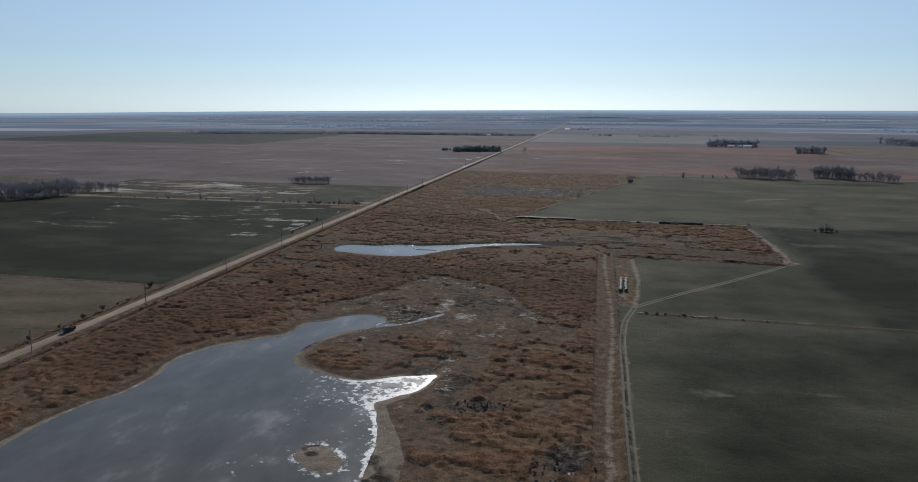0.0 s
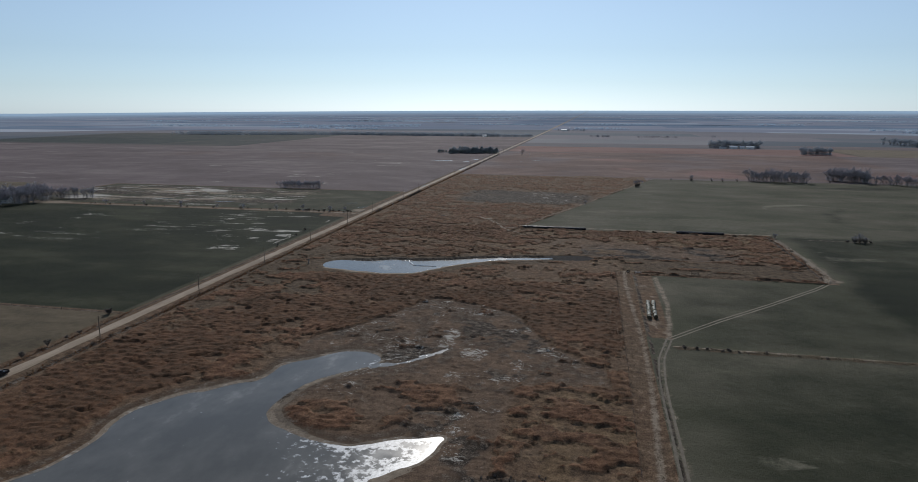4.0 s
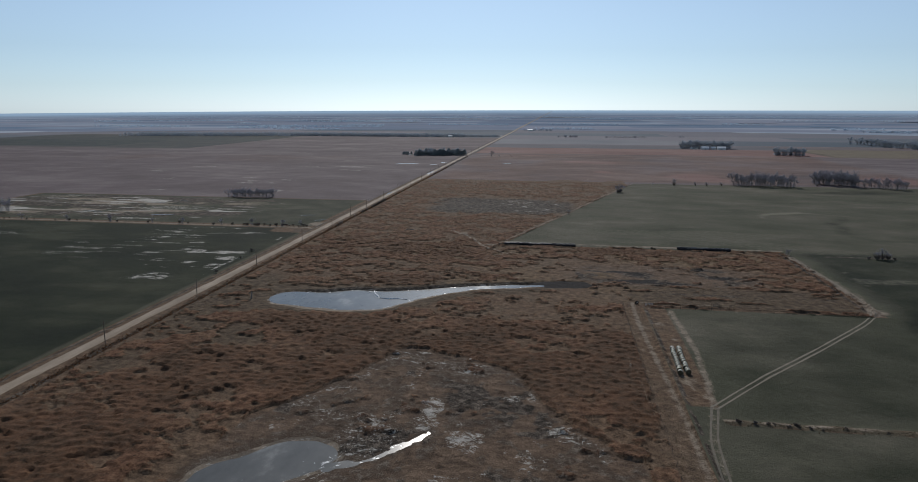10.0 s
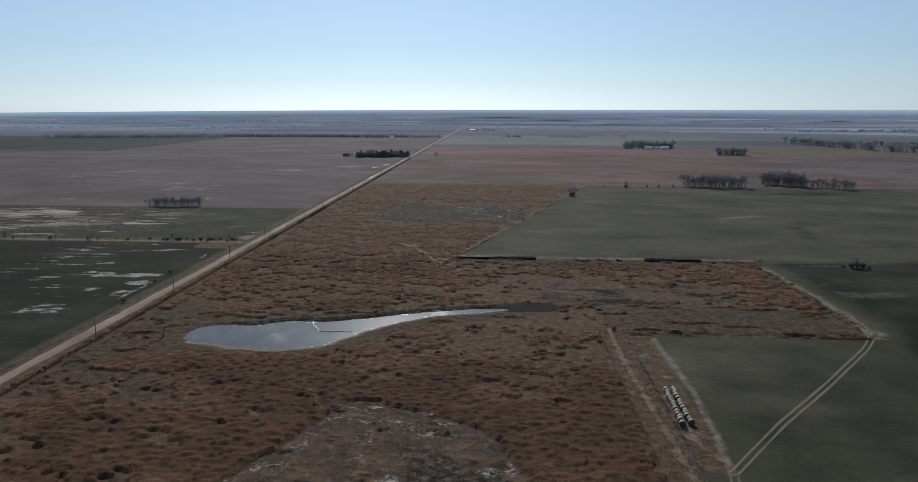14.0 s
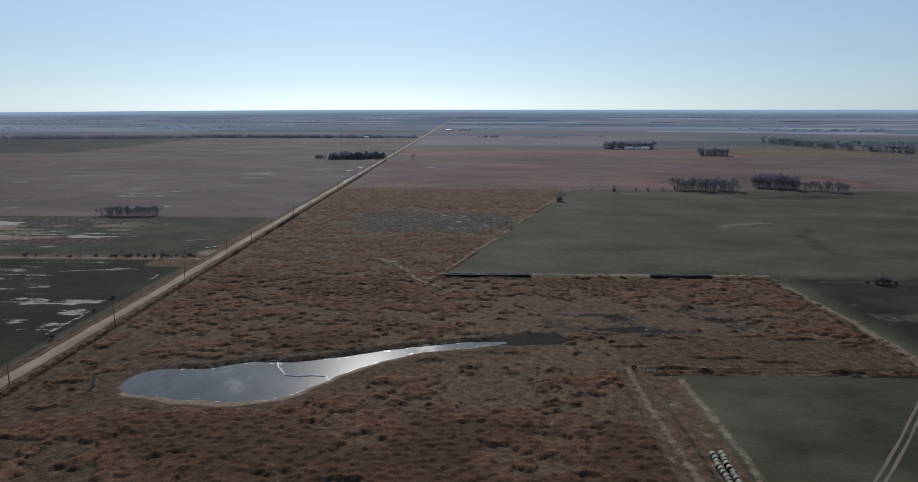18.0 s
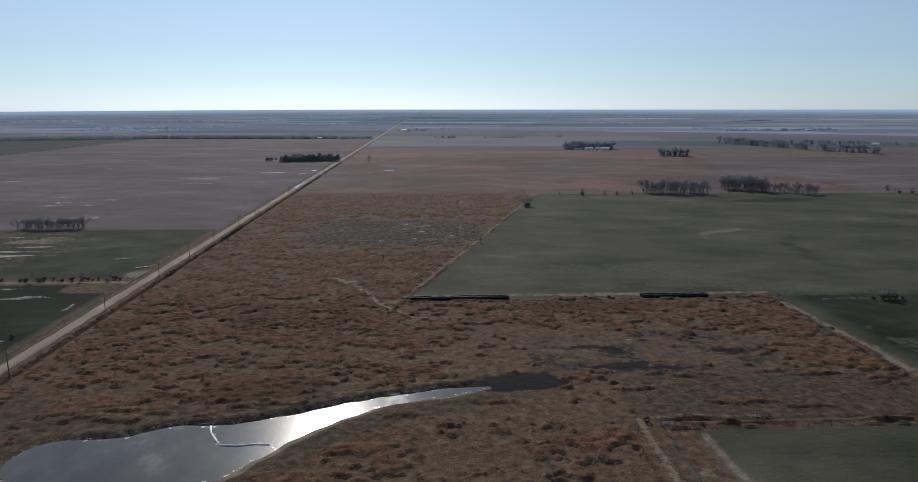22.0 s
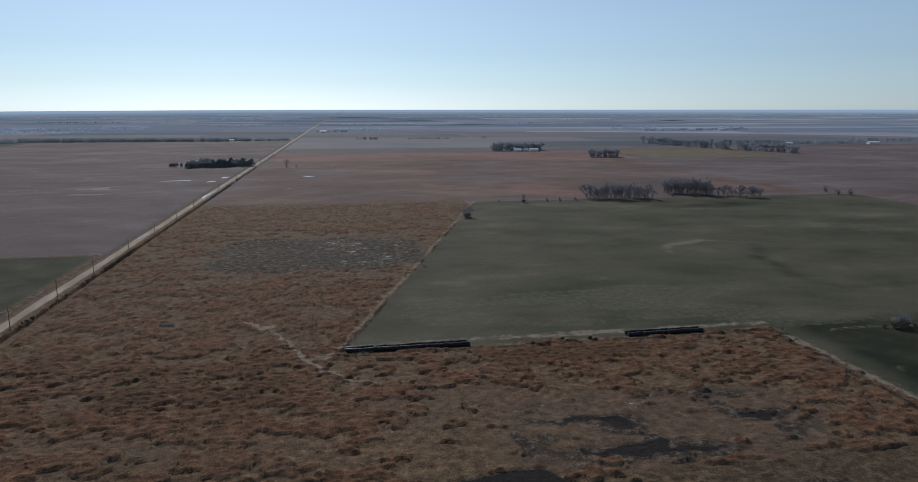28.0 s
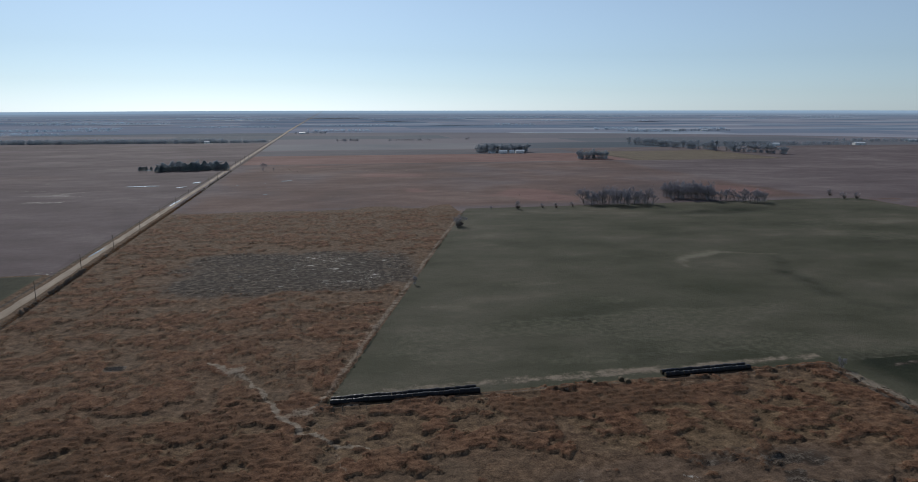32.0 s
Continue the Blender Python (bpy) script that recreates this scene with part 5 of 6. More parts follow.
def bale(m, label, group, net, bare=0.2):
    """A round bale lying on its side, its axis along x."""
    ob = thing("hay_bale", m, label, "hay bale", group)

    def drum(x0, x1, r, bulge, rough, seed):
        rng = random.Random(seed)
        rows = [(x0, r * 0.93), (x0 + 0.07, r), ((x0 + x1) / 2, r + bulge), (x1 - 0.07, r), (x1, r * 0.93)]
        bm = bmesh.new()
        rings = []
        for x, rr in rows:
            rings.append([bm.verts.new((x, rr * math.cos(a) * (1 + rng.uniform(-rough, rough)), BALE_R - 0.06 + max(-BALE_R + 0.06, rr * math.sin(a) * (1 + rng.uniform(-rough, rough)))))
                          for a in [2 * math.pi * s / 18 for s in range(18)]])
        for p, q in zip(rings, rings[1:]):
            for s in range(18):
                bm.faces.new((p[s], p[(s + 1) % 18], q[(s + 1) % 18], q[s]))
        return bm, rings

    bm, rings = drum(-BALE_W / 2, BALE_W / 2, BALE_R, 0.02, 0.015, 3)
    for ring, s in ((rings[0], -1), (rings[-1], 1)):
        inner = [bm.verts.new((v.co.x + s * 0.03, v.co.y * 0.5, BALE_R - 0.06 + (v.co.z - BALE_R + 0.06) * 0.5)) for v in ring]
        for n in range(18):
            q = (ring[n], inner[n], inner[(n + 1) % 18], ring[(n + 1) % 18])
            bm.faces.new(q if s < 0 else q[::-1])
        bm.faces.new(inner if s > 0 else inner[::-1])
    bmesh.ops.recalc_face_normals(bm, faces=bm.faces)
    part("hay_core", bm, M_HAY, ob)
    bm, _ = drum(-BALE_W / 2 + bare, BALE_W / 2 - bare, BALE_R + 0.012, 0.02, 0.012, 3)
    bmesh.ops.recalc_face_normals(bm, faces=bm.faces)
    part("net_wrap", bm, net, ob, "pale net wrap round the bale")
    return ob


def bale_row(first, x0, y0, x1, y1, many, label, group, loose=1.0):
    made = first
    for i in range(many):
        t = (i + 0.5) / many
        turn = math.degrees(math.atan2(y1 - y0, x1 - x0)) + rnd.uniform(-12, 12) * loose
        m = pose(x0 + (x1 - x0) * t + rnd.uniform(-0.2, 0.2) * loose, y0 + (y1 - y0) * t + rnd.uniform(-0.22, 0.22) * loose, 0.0, 0, 0, turn) @ Matrix.Scale(rnd.uniform(0.9, 1.06), 4)
        if made is None:
            made = bale(m, label, group, M_NET)
        else:
            tagged(copy_thing(made, m), label, group=group)
    return made


M_NET_OLD = simple("dark_plastic_wrap", (0.008, 0.0075, 0.009), (0.017, 0.0155, 0.018), 5.0, 0.33, 0.2)
new_bale = bale_row(None, 198.0, -299.4, 199.0, -276.8, 14, "pale wrapped round hay bale in a double row", "double row by the track")
bale_row(new_bale, 200.3, -298.6, 201.2, -276.4, 14, "pale wrapped round hay bale in a double row", "double row by the track")
old_bale = bale(pose(128.9, -108.2, 0, 0, 0, 1), "round bale in dark plastic wrap in a long row", "west stack rows", M_NET_OLD, -0.03)
bale_row(old_bale, 129.7, -108.2, 171.2, -108.2, 27, "round bale in dark plastic wrap in a long row", "west stack rows", 0.3)
bale_row(old_bale, 128.4, -106.1, 170.4, -106.1, 27, "round bale in dark plastic wrap in a long row", "west stack rows", 0.3)
bale_row(old_bale, 230.3, -108.3, 259.9, -108.0, 19, "round bale in dark plastic wrap in a long row", "east stack rows", 0.3)
bale_row(old_bale, 230.0, -106.2, 259.4, -105.9, 19, "round bale in dark plastic wrap in a long row", "east stack rows", 0.3)
loose_bale = bale(pose(216.6, -110.7, 0, 0, 0, 78), "lone round hay bale by the field margin", "loose bales", M_HAY)
for x, y, turn in ((205.0, -108.3, 80), (206.2, -110.4, 86), (215.3, -108.8, 84)):
    tagged(copy_thing(loose_bale, pose(x, y, 0, 0, 0, turn)), "lone round hay bale by the field margin", group="loose bales")

# ---- fences, poles ----


def fence(x0, y0, x1, y1, step, label):
    ob = thing("fence", pose(x0, y0, 0), label, "fence")
    ln = math.hypot(x1 - x0, y1 - y0)
    many = int(ln / step)
    post = py_mesh("post", *tube([((0, 0, -0.3), 0.075), ((0, 0, 0.6), 0.07), ((0.01, 0, 1.35), 0.06)], 6), M_WOOD)
    for i in range(many + 1):
        t = i / many
        p = part("post", post, None, ob)
        p.matrix_basis = pose((x1 - x0) * t + rnd.uniform(-0.1, 0.1), (y1 - y0) * t, rnd.uniform(-0.1, 0.1), rnd.uniform(-4, 4), rnd.uniform(-4, 4), rnd.uniform(0, 90))
    for h in (0.45, 0.8, 1.15):
        part("wire", py_mesh("wire", *tube([((0, 0, h), 0.006), ((x1 - x0, y1 - y0, h), 0.006)], 3), M_WIRE), None, ob)


fence(187.2, -470, 187.2, -228, 6, "wood post and wire fence along the field margin")
fence(192, -228.5, 284, -228.8, 6, "wood post and wire fence between meadow and wheat")
fence(126, -112.5, 288, -113.2, 6, "wood post and wire fence south of the hay rows")
fence(286.5, -118, 286.5, -222, 6, "wood post and wire fence beside the field lane")
fence(125, -110, 241, 246, 8, "wood post and wire fence on the slanting field edge")
fence(8, 250, 240, 250, 8, "wood post and wire fence across the meadow")
fence(-11, -336.5, -300, -336.5, 8, "wood post and wire fence between wheat and dry grass")


def corner_brace(m):
    ob = thing("brace_post", m, "wooden corner brace of the fence by the bales", "fence post")
    for x in (0, 2.4):
        part("post", py_mesh("post", *tube([((x, 0, -0.4), 0.12), ((x, 0, 1.7), 0.11)], 7), M_WOOD), None, ob)
    part("rail", py_mesh("rail", *tube([((0, 0, 1.2), 0.07), ((2.4, 0, 1.2), 0.07)], 6), M_WOOD), None, ob)


corner_brace(pose(129, -112.4, 0))
corner_brace(pose(187.4, -228.6, 0, 0, 0, 10))


def utility_pole(m):
    ob = thing("utility_pole", m, "weathered wooden utility pole beside the gravel road", "utility pole", "roadside poles")
    part("pole", py_mesh("pole", *tube([((0, 0, -0.6), 0.17), ((0, 0, 4), 0.14), ((0, 0, 8.0), 0.11)], 8), M_WOOD), None, ob)
    bm = boxes(((-0.6, -0.05, 7.35), (0.6, 0.05, 7.47)), bevel=0.01)
    part("crossarm", bm, M_WOOD, ob)
    for x in (-0.52, 0.52):
        part("insulator", py_mesh("insulator", *tube([((x, 0, 7.45), 0.03), ((x, 0, 7.52), 0.06), ((x, 0, 7.6), 0.03)], 6), M_CERAMIC), None, ob)
    part("top_pin", py_mesh("top_pin", *tube([((0, 0, 7.9), 0.03), ((0, 0, 8.15), 0.04)], 5), M_CERAMIC), None, ob)
    return ob


first_pole = utility_pole(pose(4.0, -479, 0, 0, 0, 2))
for y in (-419, -362, -301, -241, -182, -118, -62, -20, 23, 80, 135, *range(193, 1000, 58)):
    copy_thing(first_pole, pose(3.9 + rnd.uniform(-0.2, 0.2), y, 0, rnd.uniform(-1, 1), rnd.uniform(-1.2, 1.2), rnd.uniform(-3, 3)))

# ---- odds and ends along the meadow fence ----


def old_tyre(m):
    ob = thing("old_tyre", m, "old tractor tyre leaning at the fence corner", "tyre")
    verts, faces = [], []
    n, k = 20, 8
    for i in range(n):
        a = 2 * math.pi * i / n
        for j in range(k):
            b = 2 * math.pi * j / k
            r = 0.62 + 0.2 * math.cos(b)
            verts.append((r * math.cos(a), 0.22 * math.sin(b), 0.8 + r * math.sin(a)))
            faces.append((i * k + j, i * k + (j + 1) % k, (i + 1) % n * k + (j + 1) % k, (i + 1) % n * k + j))
    part("tread", py_mesh("tread", verts, faces, M_RUBBER), None, ob)
    part("rim", py_mesh("rim", *tube([((0, -0.1, 0.8), 0.42), ((0, -0.05, 0.8), 0.46), ((0, 0.05, 0.8), 0.46), ((0, 0.1, 0.8), 0.42)], 16), M_ROOF), None, ob, "pale metal rim")


def feed_rack(m):
    """A slatted hay feeder on skids."""
    ob = thing("feed_rack", m, "old wooden feed rack standing at the fence", "feed rack")
    for x in (-1.3, 1.3):
        for y in (-0.7, 0.7):
            part("leg", py_mesh("leg", *tube([((x, y, -0.1), 0.08), ((x * 1.1, y * 1.2, 1.6), 0.07)], 6), M_WOOD), None, ob)
    for s in (-1, 1):
        for h in (0.55, 1.0, 1.45):
            part("rail", boxes(((-1.5, s * 0.78 - 0.03, h), (1.5, s * 0.78 + 0.03, h + 0.14)), bevel=0.01), M_WOOD, ob)
    for i in range(7):
        x = -1.2 + 0.4 * i
        part("slat", boxes(((x - 0.05, -0.7, 0.4), (x + 0.05, 0.7, 0.46)), bevel=0.01), M_WOOD, ob)
    part("skid", boxes(((-1.7, -0.75, -0.02), (1.7, -0.6, 0.12)), bevel=0.02), M_WOOD, ob)
    part("skid", boxes(((-1.7, 0.6, -0.02), (1.7, 0.75, 0.12)), bevel=0.02), M_WOOD, ob)


def field_gate(m):
    ob = thing("field_gate", m, "tubular steel gate in the meadow fence", "gate")
    for x in (0, 3.4):
        part("post", py_mesh("post", *tube([((x, 0, -0.4), 0.1), ((x, 0, 1.5), 0.09)], 7), M_WOOD), None, ob)
    for h in (0.35, 0.65, 0.95, 1.25):
        part("bar", py_mesh("bar", *tube([((0.15, 0, h), 0.03), ((3.25, 0, h), 0.03)], 6), M_ROOF), None, ob)
    for x in (0.15, 1.7, 3.25):
        part("brace", py_mesh("brace", *tube([((x, 0, 0.35), 0.025), ((x, 0, 1.25), 0.025)], 6), M_ROOF), None, ob)


def scrap_sheet(m):
    ob = thing("scrap_sheet", m, "crumpled white sheet lying in dark brush", "scrap")
    verts = [(x * 0.3, y * 0.3, 0.25 + 0.3 * math.sin(x * 1.7 + y) * math.cos(y * 1.3) + 0.25) for y in range(5) for x in range(6)]
    faces = [(r * 6 + q, r * 6 + q + 1, r * 6 + q + 7, r * 6 + q + 6) for r in range(4) for q in range(5)]
    me = py_mesh("sheet", verts, faces, M_WHITE)
    ob2 = part("sheet", me, None, ob)
    solid = ob2.modifiers.new("thick", "SOLIDIFY")
    solid.thickness = 0.03


old_tyre(pose(193.4, -223.8, 0, 12, 0, 20))
field_gate(pose(196.5, -226.2, 0, 0, 0, -2))
feed_rack(pose(225.6, -223, 0, 0, 0, 15))
scrap_sheet(pose(182.4, -457.6, 0, 0, 0, 25))

# ---- parked pickup ----


def profile(points, y0, y1, inset=0.0, bevel=0.04):
    """A body from a side profile (x, z), between y0 and y1; upper points lean in by inset."""
    bm = bmesh.new()
    top = max(z for _, z in points)
    low = min(z for _, z in points)
    sides = []
    for y, s in ((y0, 1), (y1, -1)):
        sides.append([bm.verts.new((x, y + s * inset * (z - low) / (top - low), z)) for x, z in points])
    n = len(points)
    bm.faces.new(sides[0])
    bm.faces.new(sides[1][::-1])
    for i in range(n):
        j = (i + 1) % n
        bm.faces.new((sides[0][j], sides[0][i], sides[1][i], sides[1][j]))
    bmesh.ops.recalc_face_normals(bm, faces=bm.faces)
    if bevel:
        bmesh.ops.bevel(bm, geom=bm.edges[:], offset=bevel, segments=2, affect="EDGES", profile=0.6)
    return bm


def pickup(m):
    """A crew-cab pickup, nose along +x, 5.9 m long."""
    ob = thing("pickup_truck", m, "black crew-cab pickup parked on the gravel road", "pickup truck")
    part("body", profile([(-2.95, 0.55), (-2.95, 1.12), (-0.9, 1.15), (1.35, 1.16), (2.7, 1.08), (2.95, 0.95), (2.95, 0.5), (2.5, 0.42), (-2.6, 0.42)], -0.98, 0.98, 0.06, 0.06), M_PAINT, ob)
    cab = part("cab", profile([(-0.95, 1.1), (-0.8, 1.82), (-0.5, 1.9), (0.55, 1.9), (0.8, 1.84), (1.55, 1.1)], -0.9, 0.9, 0.16, 0.05), M_PAINT, ob)
    glass = profile([(0.86, 1.78), (1.45, 1.17), (1.48, 1.19), (0.9, 1.81)], -0.72, 0.72, 0.0, 0)
    part("windscreen", glass, M_GLASS, cab)
    part("rear_window", boxes(((-0.9, -0.62, 1.3), (-0.87, 0.62, 1.74))), M_GLASS, cab)
    for y in (-0.862, 0.842):
        part("side_window", profile([(-0.72, 1.24), (-0.6, 1.7), (0.15, 1.72), (0.15, 1.24)], y, y + 0.02, 0.0, 0), M_GLASS, cab)
        part("side_window", profile([(0.24, 1.24), (0.24, 1.72), (0.68, 1.7), (1.12, 1.24)], y, y + 0.02, 0.0, 0), M_GLASS, cab)
    part("load_bed", boxes(((-2.82, -0.78, 1.1), (-1.05, 0.78, 1.135))), M_RUBBER, ob, "black ribbed bed liner")
    for y in (-0.94, 0.84):
        part("bed_wall", boxes(((-2.93, y, 1.1), (-0.95, y + 0.1, 1.28)), bevel=0.02), M_PAINT, ob)
    part("tailgate", boxes(((-2.97, -0.84, 0.75), (-2.88, 0.84, 1.28)), bevel=0.02), M_PAINT, ob)
    part("front_bumper", boxes(((2.86, -0.95, 0.45), (3.04, 0.95, 0.68)), bevel=0.04), M_CHROME, ob, "chrome bumper")
    part("rear_bumper", boxes(((-3.08, -0.9, 0.5), (-2.92, 0.9, 0.68)), bevel=0.03), M_CHROME, ob, "chrome bumper")
    part("grille", boxes(((2.93, -0.55, 0.7), (2.985, 0.55, 0.98)), bevel=0.01), M_CHROME, ob)
    for y in (-0.9, 0.62):
        part("headlight", boxes(((2.9, y, 0.76), (2.98, y + 0.28, 0.97)), bevel=0.02), M_LAMP, ob)
        part("tail_light", boxes(((-2.985, y + 0.0, 0.85), (-2.93, y + 0.16, 1.15)), bevel=0.01), M_RED, ob)
    for y in (-1.12, 0.94):
        part("mirror", boxes(((0.95, y, 1.2), (1.08, y + 0.18, 1.42)), bevel=0.02), M_PAINT, ob)
    for x in (-1.85, 1.9):
        for y in (-0.98, 0.72):
            wheel = new("wheel")
            wheel.parent = ob
            rows = [((x, y, 0.4), 0.3), ((x, y + 0.03, 0.4), 0.4), ((x, y + 0.23, 0.4), 0.4), ((x, y + 0.26, 0.4), 0.3)]
            part("tyre", py_mesh("tyre", *tube(rows, 18), M_RUBBER), None, wheel)
            part("rim", py_mesh("rim", *tube([((x, y + 0.02, 0.4), 0.02), ((x, y + 0.03, 0.4), 0.27), ((x, y + 0.23, 0.4), 0.27), ((x, y + 0.24, 0.4), 0.02)], 14), M_CHROME), None, wheel)


pickup(pose(0.2, -399.8, 0.3, 0, 0, -91))

# ---- farm buildings ----


def farm_building(m, long, wide, wall_h, rise, walls, roof, label, category, panes):
    ob = thing(category.replace(" ", "_"), m, label, category, "farm buildings")
    hw, hl = wide / 2, long / 2
    bm = bmesh.new()
    ends = []
    for x in (-hl, hl):
        ends.append([bm.verts.new(p) for p in ((x, -hw, -0.2), (x, hw, -0.2), (x, hw, wall_h), (x, 0, wall_h + rise), (x, -hw, wall_h))])
    bm.faces.new(ends[0][::-1])
    bm.faces.new(ends[1])
    for i in range(5):
        j = (i + 1) % 5
        bm.faces.new((ends[0][i], ends[0][j], ends[1][j], ends[1][i]))
    bmesh.ops.recalc_face_normals(bm, faces=bm.faces)
    part("walls", bm, walls, ob)
    slope = math.atan2(rise, hw)
    for s in (-1, 1):
        run = hw / math.cos(slope) + 0.5
        bm = box(bmesh.new(), (-hl - 0.4, 0, 0), (hl + 0.4, run, 0.14), 0.0)
        bmesh.ops.transform(bm, matrix=Matrix.Translation((0, 0, wall_h + rise + 0.02)) @ Matrix.Rotation(0 if s > 0 else math.pi, 4, "Z") @ Matrix.Rotation(-slope, 4, "X"), verts=bm.verts)
        part("roof_slope", bm, roof, ob)
    part("door", boxes(((-0.6, -hw - 0.06, 0), (0.6, -hw - 0.01, min(2.1, wall_h * 0.8))), bevel=0.01), M_SHINGLE, ob)
    for i in range(panes):
        x = -hl + (i + 0.6) * long / (panes + 0.2)
        window = part("window", boxes(((x - 0.65, -hw - 0.08, 1.0), (x + 0.65, -hw - 0.01, 2.2))), walls, ob)
        part("pane", boxes(((x - 0.52, -hw - 0.1, 1.1), (x + 0.52, -hw - 0.085, 2.1))), M_PANE, window)
    return ob


for x, y, turn, long, wide, wall_h, kind in ((466, 940, 8, 15, 9, 4.0, 0), (484, 943, 2, 9, 8, 3.6, 0), (499, 939, -6, 16, 10, 4.2, 0), (447, 952, 20, 12, 9, 3.4, 1),
                                           (-322, -84, 10, 13, 8, 3.2, 1), (1180, 1108, 10, 22, 12, 4.4, 0), (1405, 1098, -8, 26, 13, 4.8, 0),
                                           (1690, 1232, 5, 30, 14, 5, 0), (1500, 2140, 5, 30, 14, 5, 0), (1640, 2160, 3, 26, 13, 5, 2), (-150, 1432, 0, 12, 8, 3.4, 0), (60, 2070, 0, 20, 10, 4, 0)):
    px, py, pz, k = (float(v) for v in drawn_in(x, y))
    m = pose(px, py, pz, 0, 0, turn) @ Matrix.Scale(k, 4)
    if kind == 1:
        farm_building(m, long, wide, wall_h, 2.6, M_WHITE, M_SHINGLE, "white farmhouse with a grey shingle roof among trees", "farmhouse", 4)
    else:
        farm_building(m, long, wide, wall_h, 2.2, M_WHITE, M_ROOF, "white metal farm shed with a pale roof", "farm shed", 2 if kind == 2 else 0)

# ---- meltwater lying on the ground ----


def puddle(x, y, long, wide, turn):
    px, py, pz, k = (float(v) for v in drawn_in(x, y))
    bm = bmesh.new()
    rng = random.Random(int(x * 7 + y))
    ring = []
    many = 28
    for i in range(many):
        a = 2 * math.pi * i / many
        r = 0.75 + 0.25 * math.sin(2 * a + rng.uniform(0, 1)) + rng.uniform(-0.12, 0.12)
        ring.append(bm.verts.new((math.cos(a) * r * long / 2, math.sin(a) * r * wide / 2, 0)))
    bm.faces.new(ring)
    me = bpy.data.meshes.new("water")
    bm.to_mesh(me)
    bm.free()
    keep(me, "ice", "FLOAT", [0.35] * many)
    me.materials.append(M_WATER)
    ob = new("water", me)
    ob.matrix_basis = pose(px, py, pz + 0.35 + (0.4 if k < 1 else 0), 0, 0, turn) @ Matrix.Scale(k, 4)
    tagged(ob, "shallow sheet of pale frozen meltwater on a field", "puddle", kind="structure")


for row in ((-12, -42, 11, 2.2, 28), (-30, -22, 15, 2.0, 14), (36, 460, 4, 4, 0), (64, 472, 4, 4, 0), (72, 431, 3, 3, 10), (81, 418, 4, 3, 0), (72, 376, 5, 3, 0), (54, 633, 5, 4, 0), (86, 499, 14, 10, 0), (-62, 470, 34, 10, 0), (-105, 672, 14, 9, 0), (-20, 455, 13, 10, 20), (-12, 500, 8, 22, 0), (-150, 1410, 60, 18, 0), (86.5, 46, 2.2, 1.5, 20), (-1.2, 122, 1.8, 34, 0), (-0.8, 330, 3, 60, 0),
            (-180, 22, 16, 2.4, 8), (-140, -38, 22, 2.2, 2), (-205, -30, 18, 2, -4), (-165, 36, 13, 2, 0), (900, 3300, 420, 60, 0), (1500, 3900, 520, 50, 0), (-500, 5200, 600, 120, 0), (300, 6400, 700, 140, 0),
            (1500, 2950, 300, 26, 0), (-900, 3600, 500, 60, 0), (700, 4600, 600, 80, 0), (-1500, 4200, 700, 80, 0), (2600, 4400, 700, 90, 0)):
    puddle(*row)


def ice_ridge():
    """A pale refrozen crack across the long pond."""
    stops = [(78.4, -220.6), (79.5, -224), (82.2, -228.5), (83.6, -230.6), (88, -231.2), (92, -230.6), (96, -231)]
    pieces = [tube([((x, y, WATER_Z + 0.01), 0.3 + 0.12 * math.sin(x * 3)) for x, y in stops], 6)]
    ob = tagged(new("ice_ridge", py_mesh("ice_ridge", *joined(pieces), M_RIDGE)), "pale refrozen crack ridge in the pond ice", "ice ridge")
    return ob


M_RIDGE = simple("white_ice", (0.55, 0.57, 0.58), (0.75, 0.76, 0.77), 1.5, 0.35, 0.4)
ice_ridge()

# ---- standing grass of the wet meadow ----


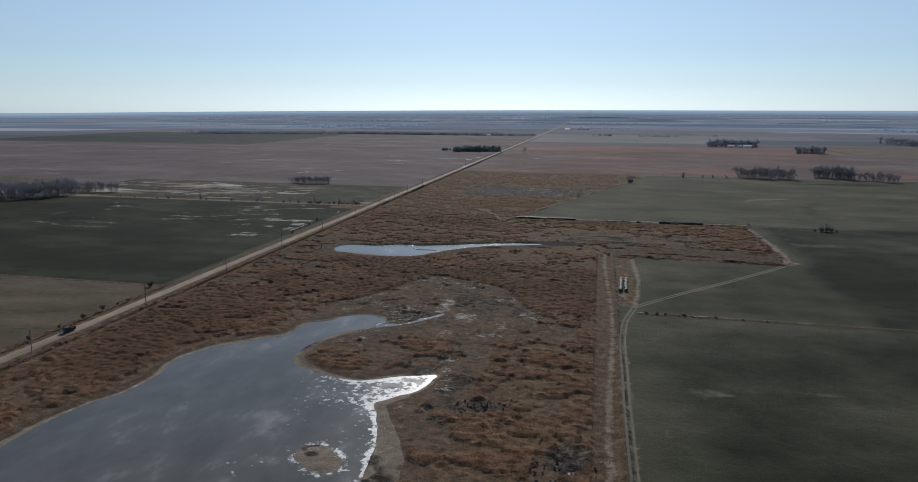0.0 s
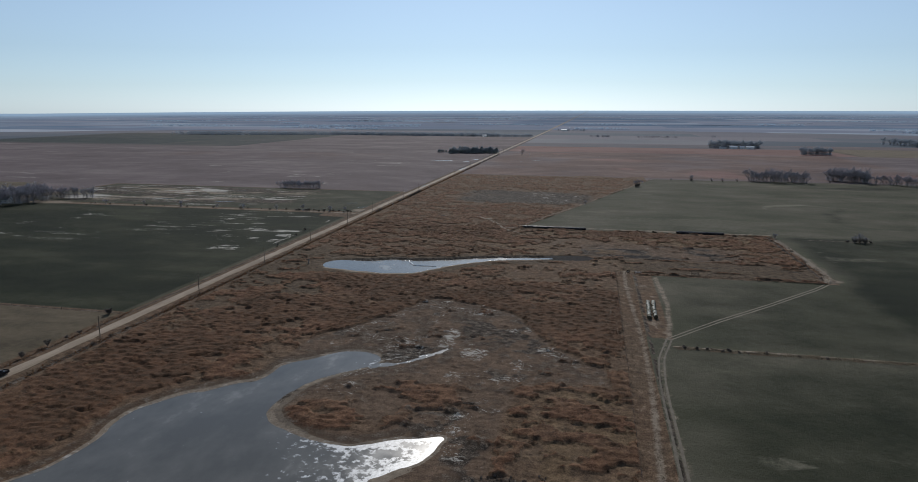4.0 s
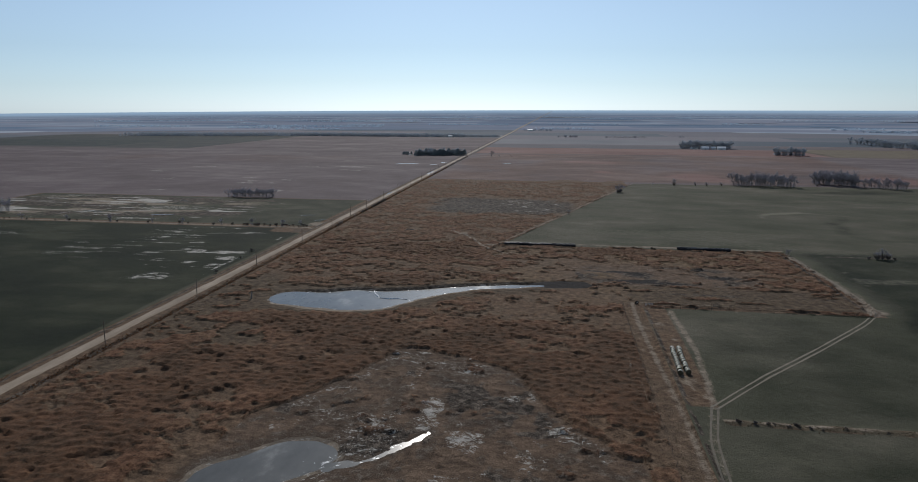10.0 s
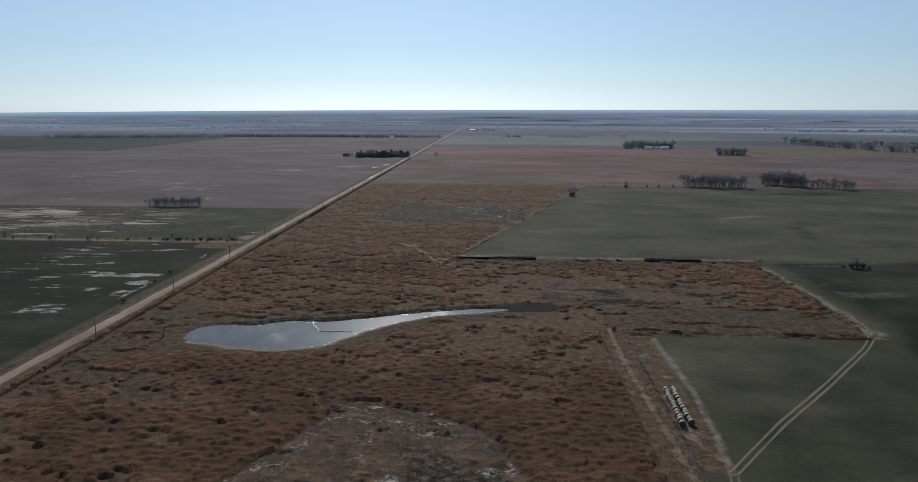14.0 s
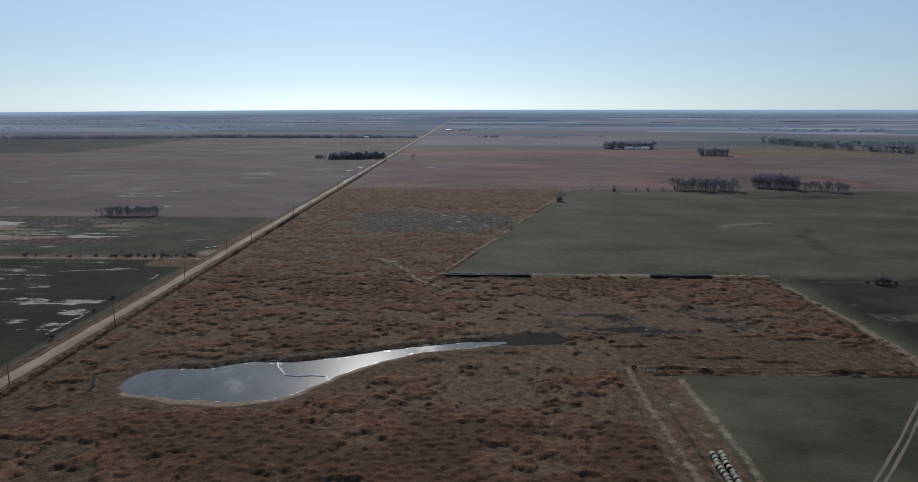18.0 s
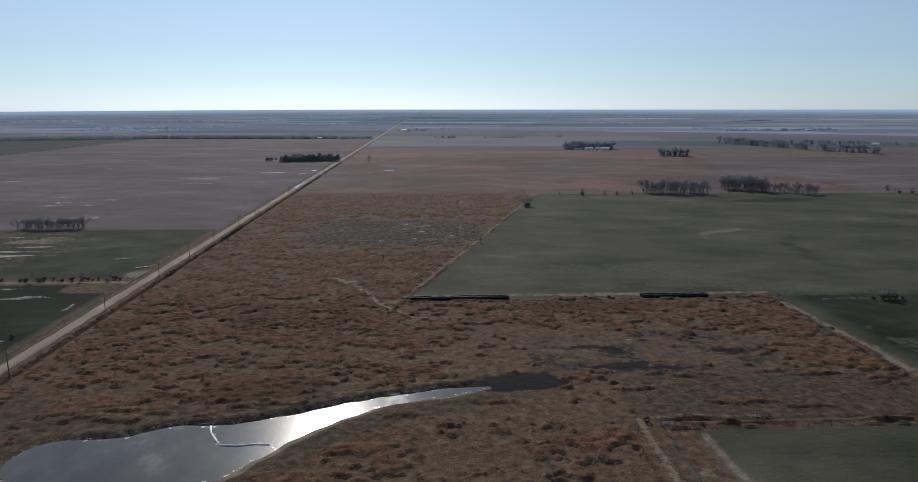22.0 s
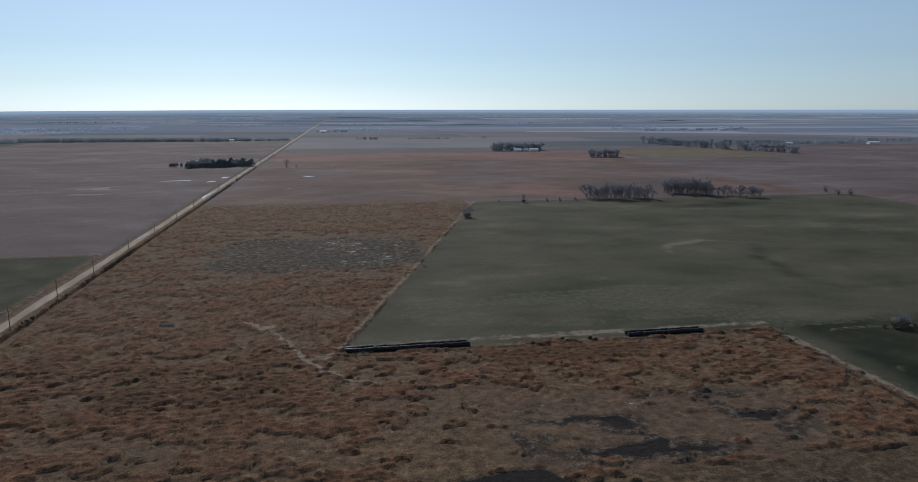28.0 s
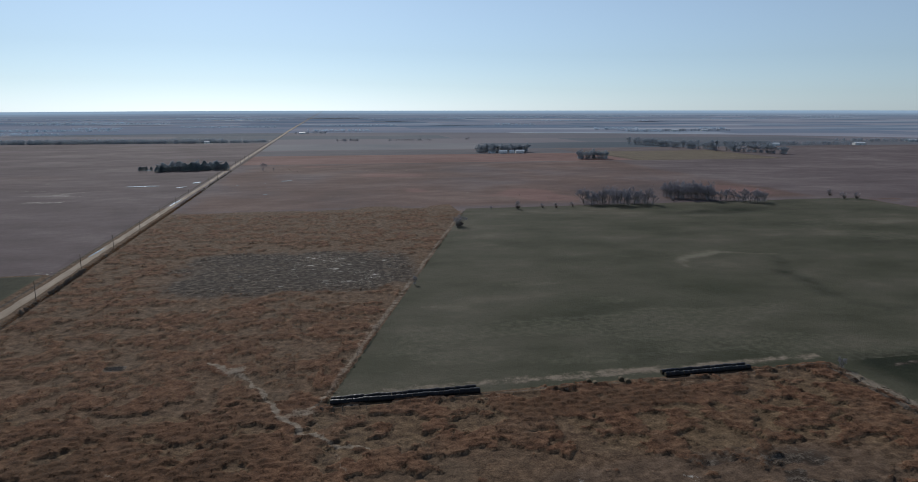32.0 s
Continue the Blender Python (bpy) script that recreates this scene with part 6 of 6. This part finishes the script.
def tufts(name, label, x, y, z, size, blades, material, rng):
    """Bunches of pointed blades at arrays of places, as one mesh."""
    n = len(x)
    a = rng.uniform(0, 6.283, (n, blades))
    lean = rng.uniform(0.6, 1.6, (n, blades))
    h = size[:, None] * rng.uniform(0.35, 0.75, (n, blades))
    w = size[:, None] * rng.uniform(0.3, 0.55, (n, blades))
    foot = size[:, None] * rng.uniform(0.0, 0.3, (n, blades))
    bx, by, bz = x[:, None] + foot * np.cos(a), y[:, None] + foot * np.sin(a), np.repeat((z - 0.05)[:, None], blades, 1)
    tip = np.stack([bx + np.cos(a) * lean * h, by + np.sin(a) * lean * h, bz + h], -1)
    left = np.stack([bx - np.sin(a) * w, by + np.cos(a) * w, bz], -1)
    right = np.stack([bx + np.sin(a) * w, by - np.cos(a) * w, bz], -1)
    verts = np.stack([left, right, tip], 2).reshape(-1, 3)
    me = mesh_of(name, verts, np.arange(len(verts)).reshape(-1, 3), [material])
    return tagged(new(name, me), label, "grass", kind="stuff")


def build_tufts():
    rng = np.random.default_rng(5)
    for y0, y1, many, size in ((-500, -420, 30000, 0.25), (-420, -340, 36000, 0.25), (-340, -260, 50000, 0.25), (-260, -180, 50000, 0.26), (-180, -100, 56000, 0.28), (-100, 0, 44000, 0.34), (0, 250, 40000, 0.44)):
        x, y = rng.uniform(5.5, 290, many), rng.uniform(y0, y1, many)
        z, a, b, mat, wet, _ = land(x, y)
        ok = (rng.random(many) < 0.05 + 0.4 * ease(mat, 0.05, 0.5)) & (a[:, 1] < 0.4) & (b[:, 0] < 0.2) & (wet > 2.5) & (a[:, 2] < 0.75) & (y < 248) & ((x < 188) | (y > -226))
        tufts("meadow_grass", "rust and straw bunch grass covering the wet meadow", x[ok], y[ok], z[ok], size * rng.uniform(0.6, 1.3, ok.sum()), 4, M_TUFT, rng)
    many = 1300
    x, y = rng.uniform(204, 400, many), -330.5 + rng.normal(0, 0.9, many)
    z = land(x, y)[0]
    tufts("bank_weeds", "pale dry weeds on the bank across the wheat", x, y, z, rng.uniform(0.15, 0.4, many), 4, M_WEED, rng)
    many = 7000
    x, y = rng.choice([-6.4, 6.6], many) + rng.normal(0, 0.9, many), rng.uniform(-520, 420, many)
    x = np.where((x < 0) & (y > -330), -x, x)
    z = land(x, y)[0]
    tufts("ditch_weeds", "dry weeds standing in the road ditches", x, y, z, rng.uniform(0.3, 0.8, many), 4, M_TUFT, rng)
    many = 1500
    x, y = rng.uniform(187.5, 195, many), rng.uniform(-500, -228, many)
    z = land(x, y)[0]
    tufts("margin_weeds", "pale weeds along the fenced field margin", x, y, z, rng.uniform(0.2, 0.4, many), 3, M_WEED, rng)


build_tufts()
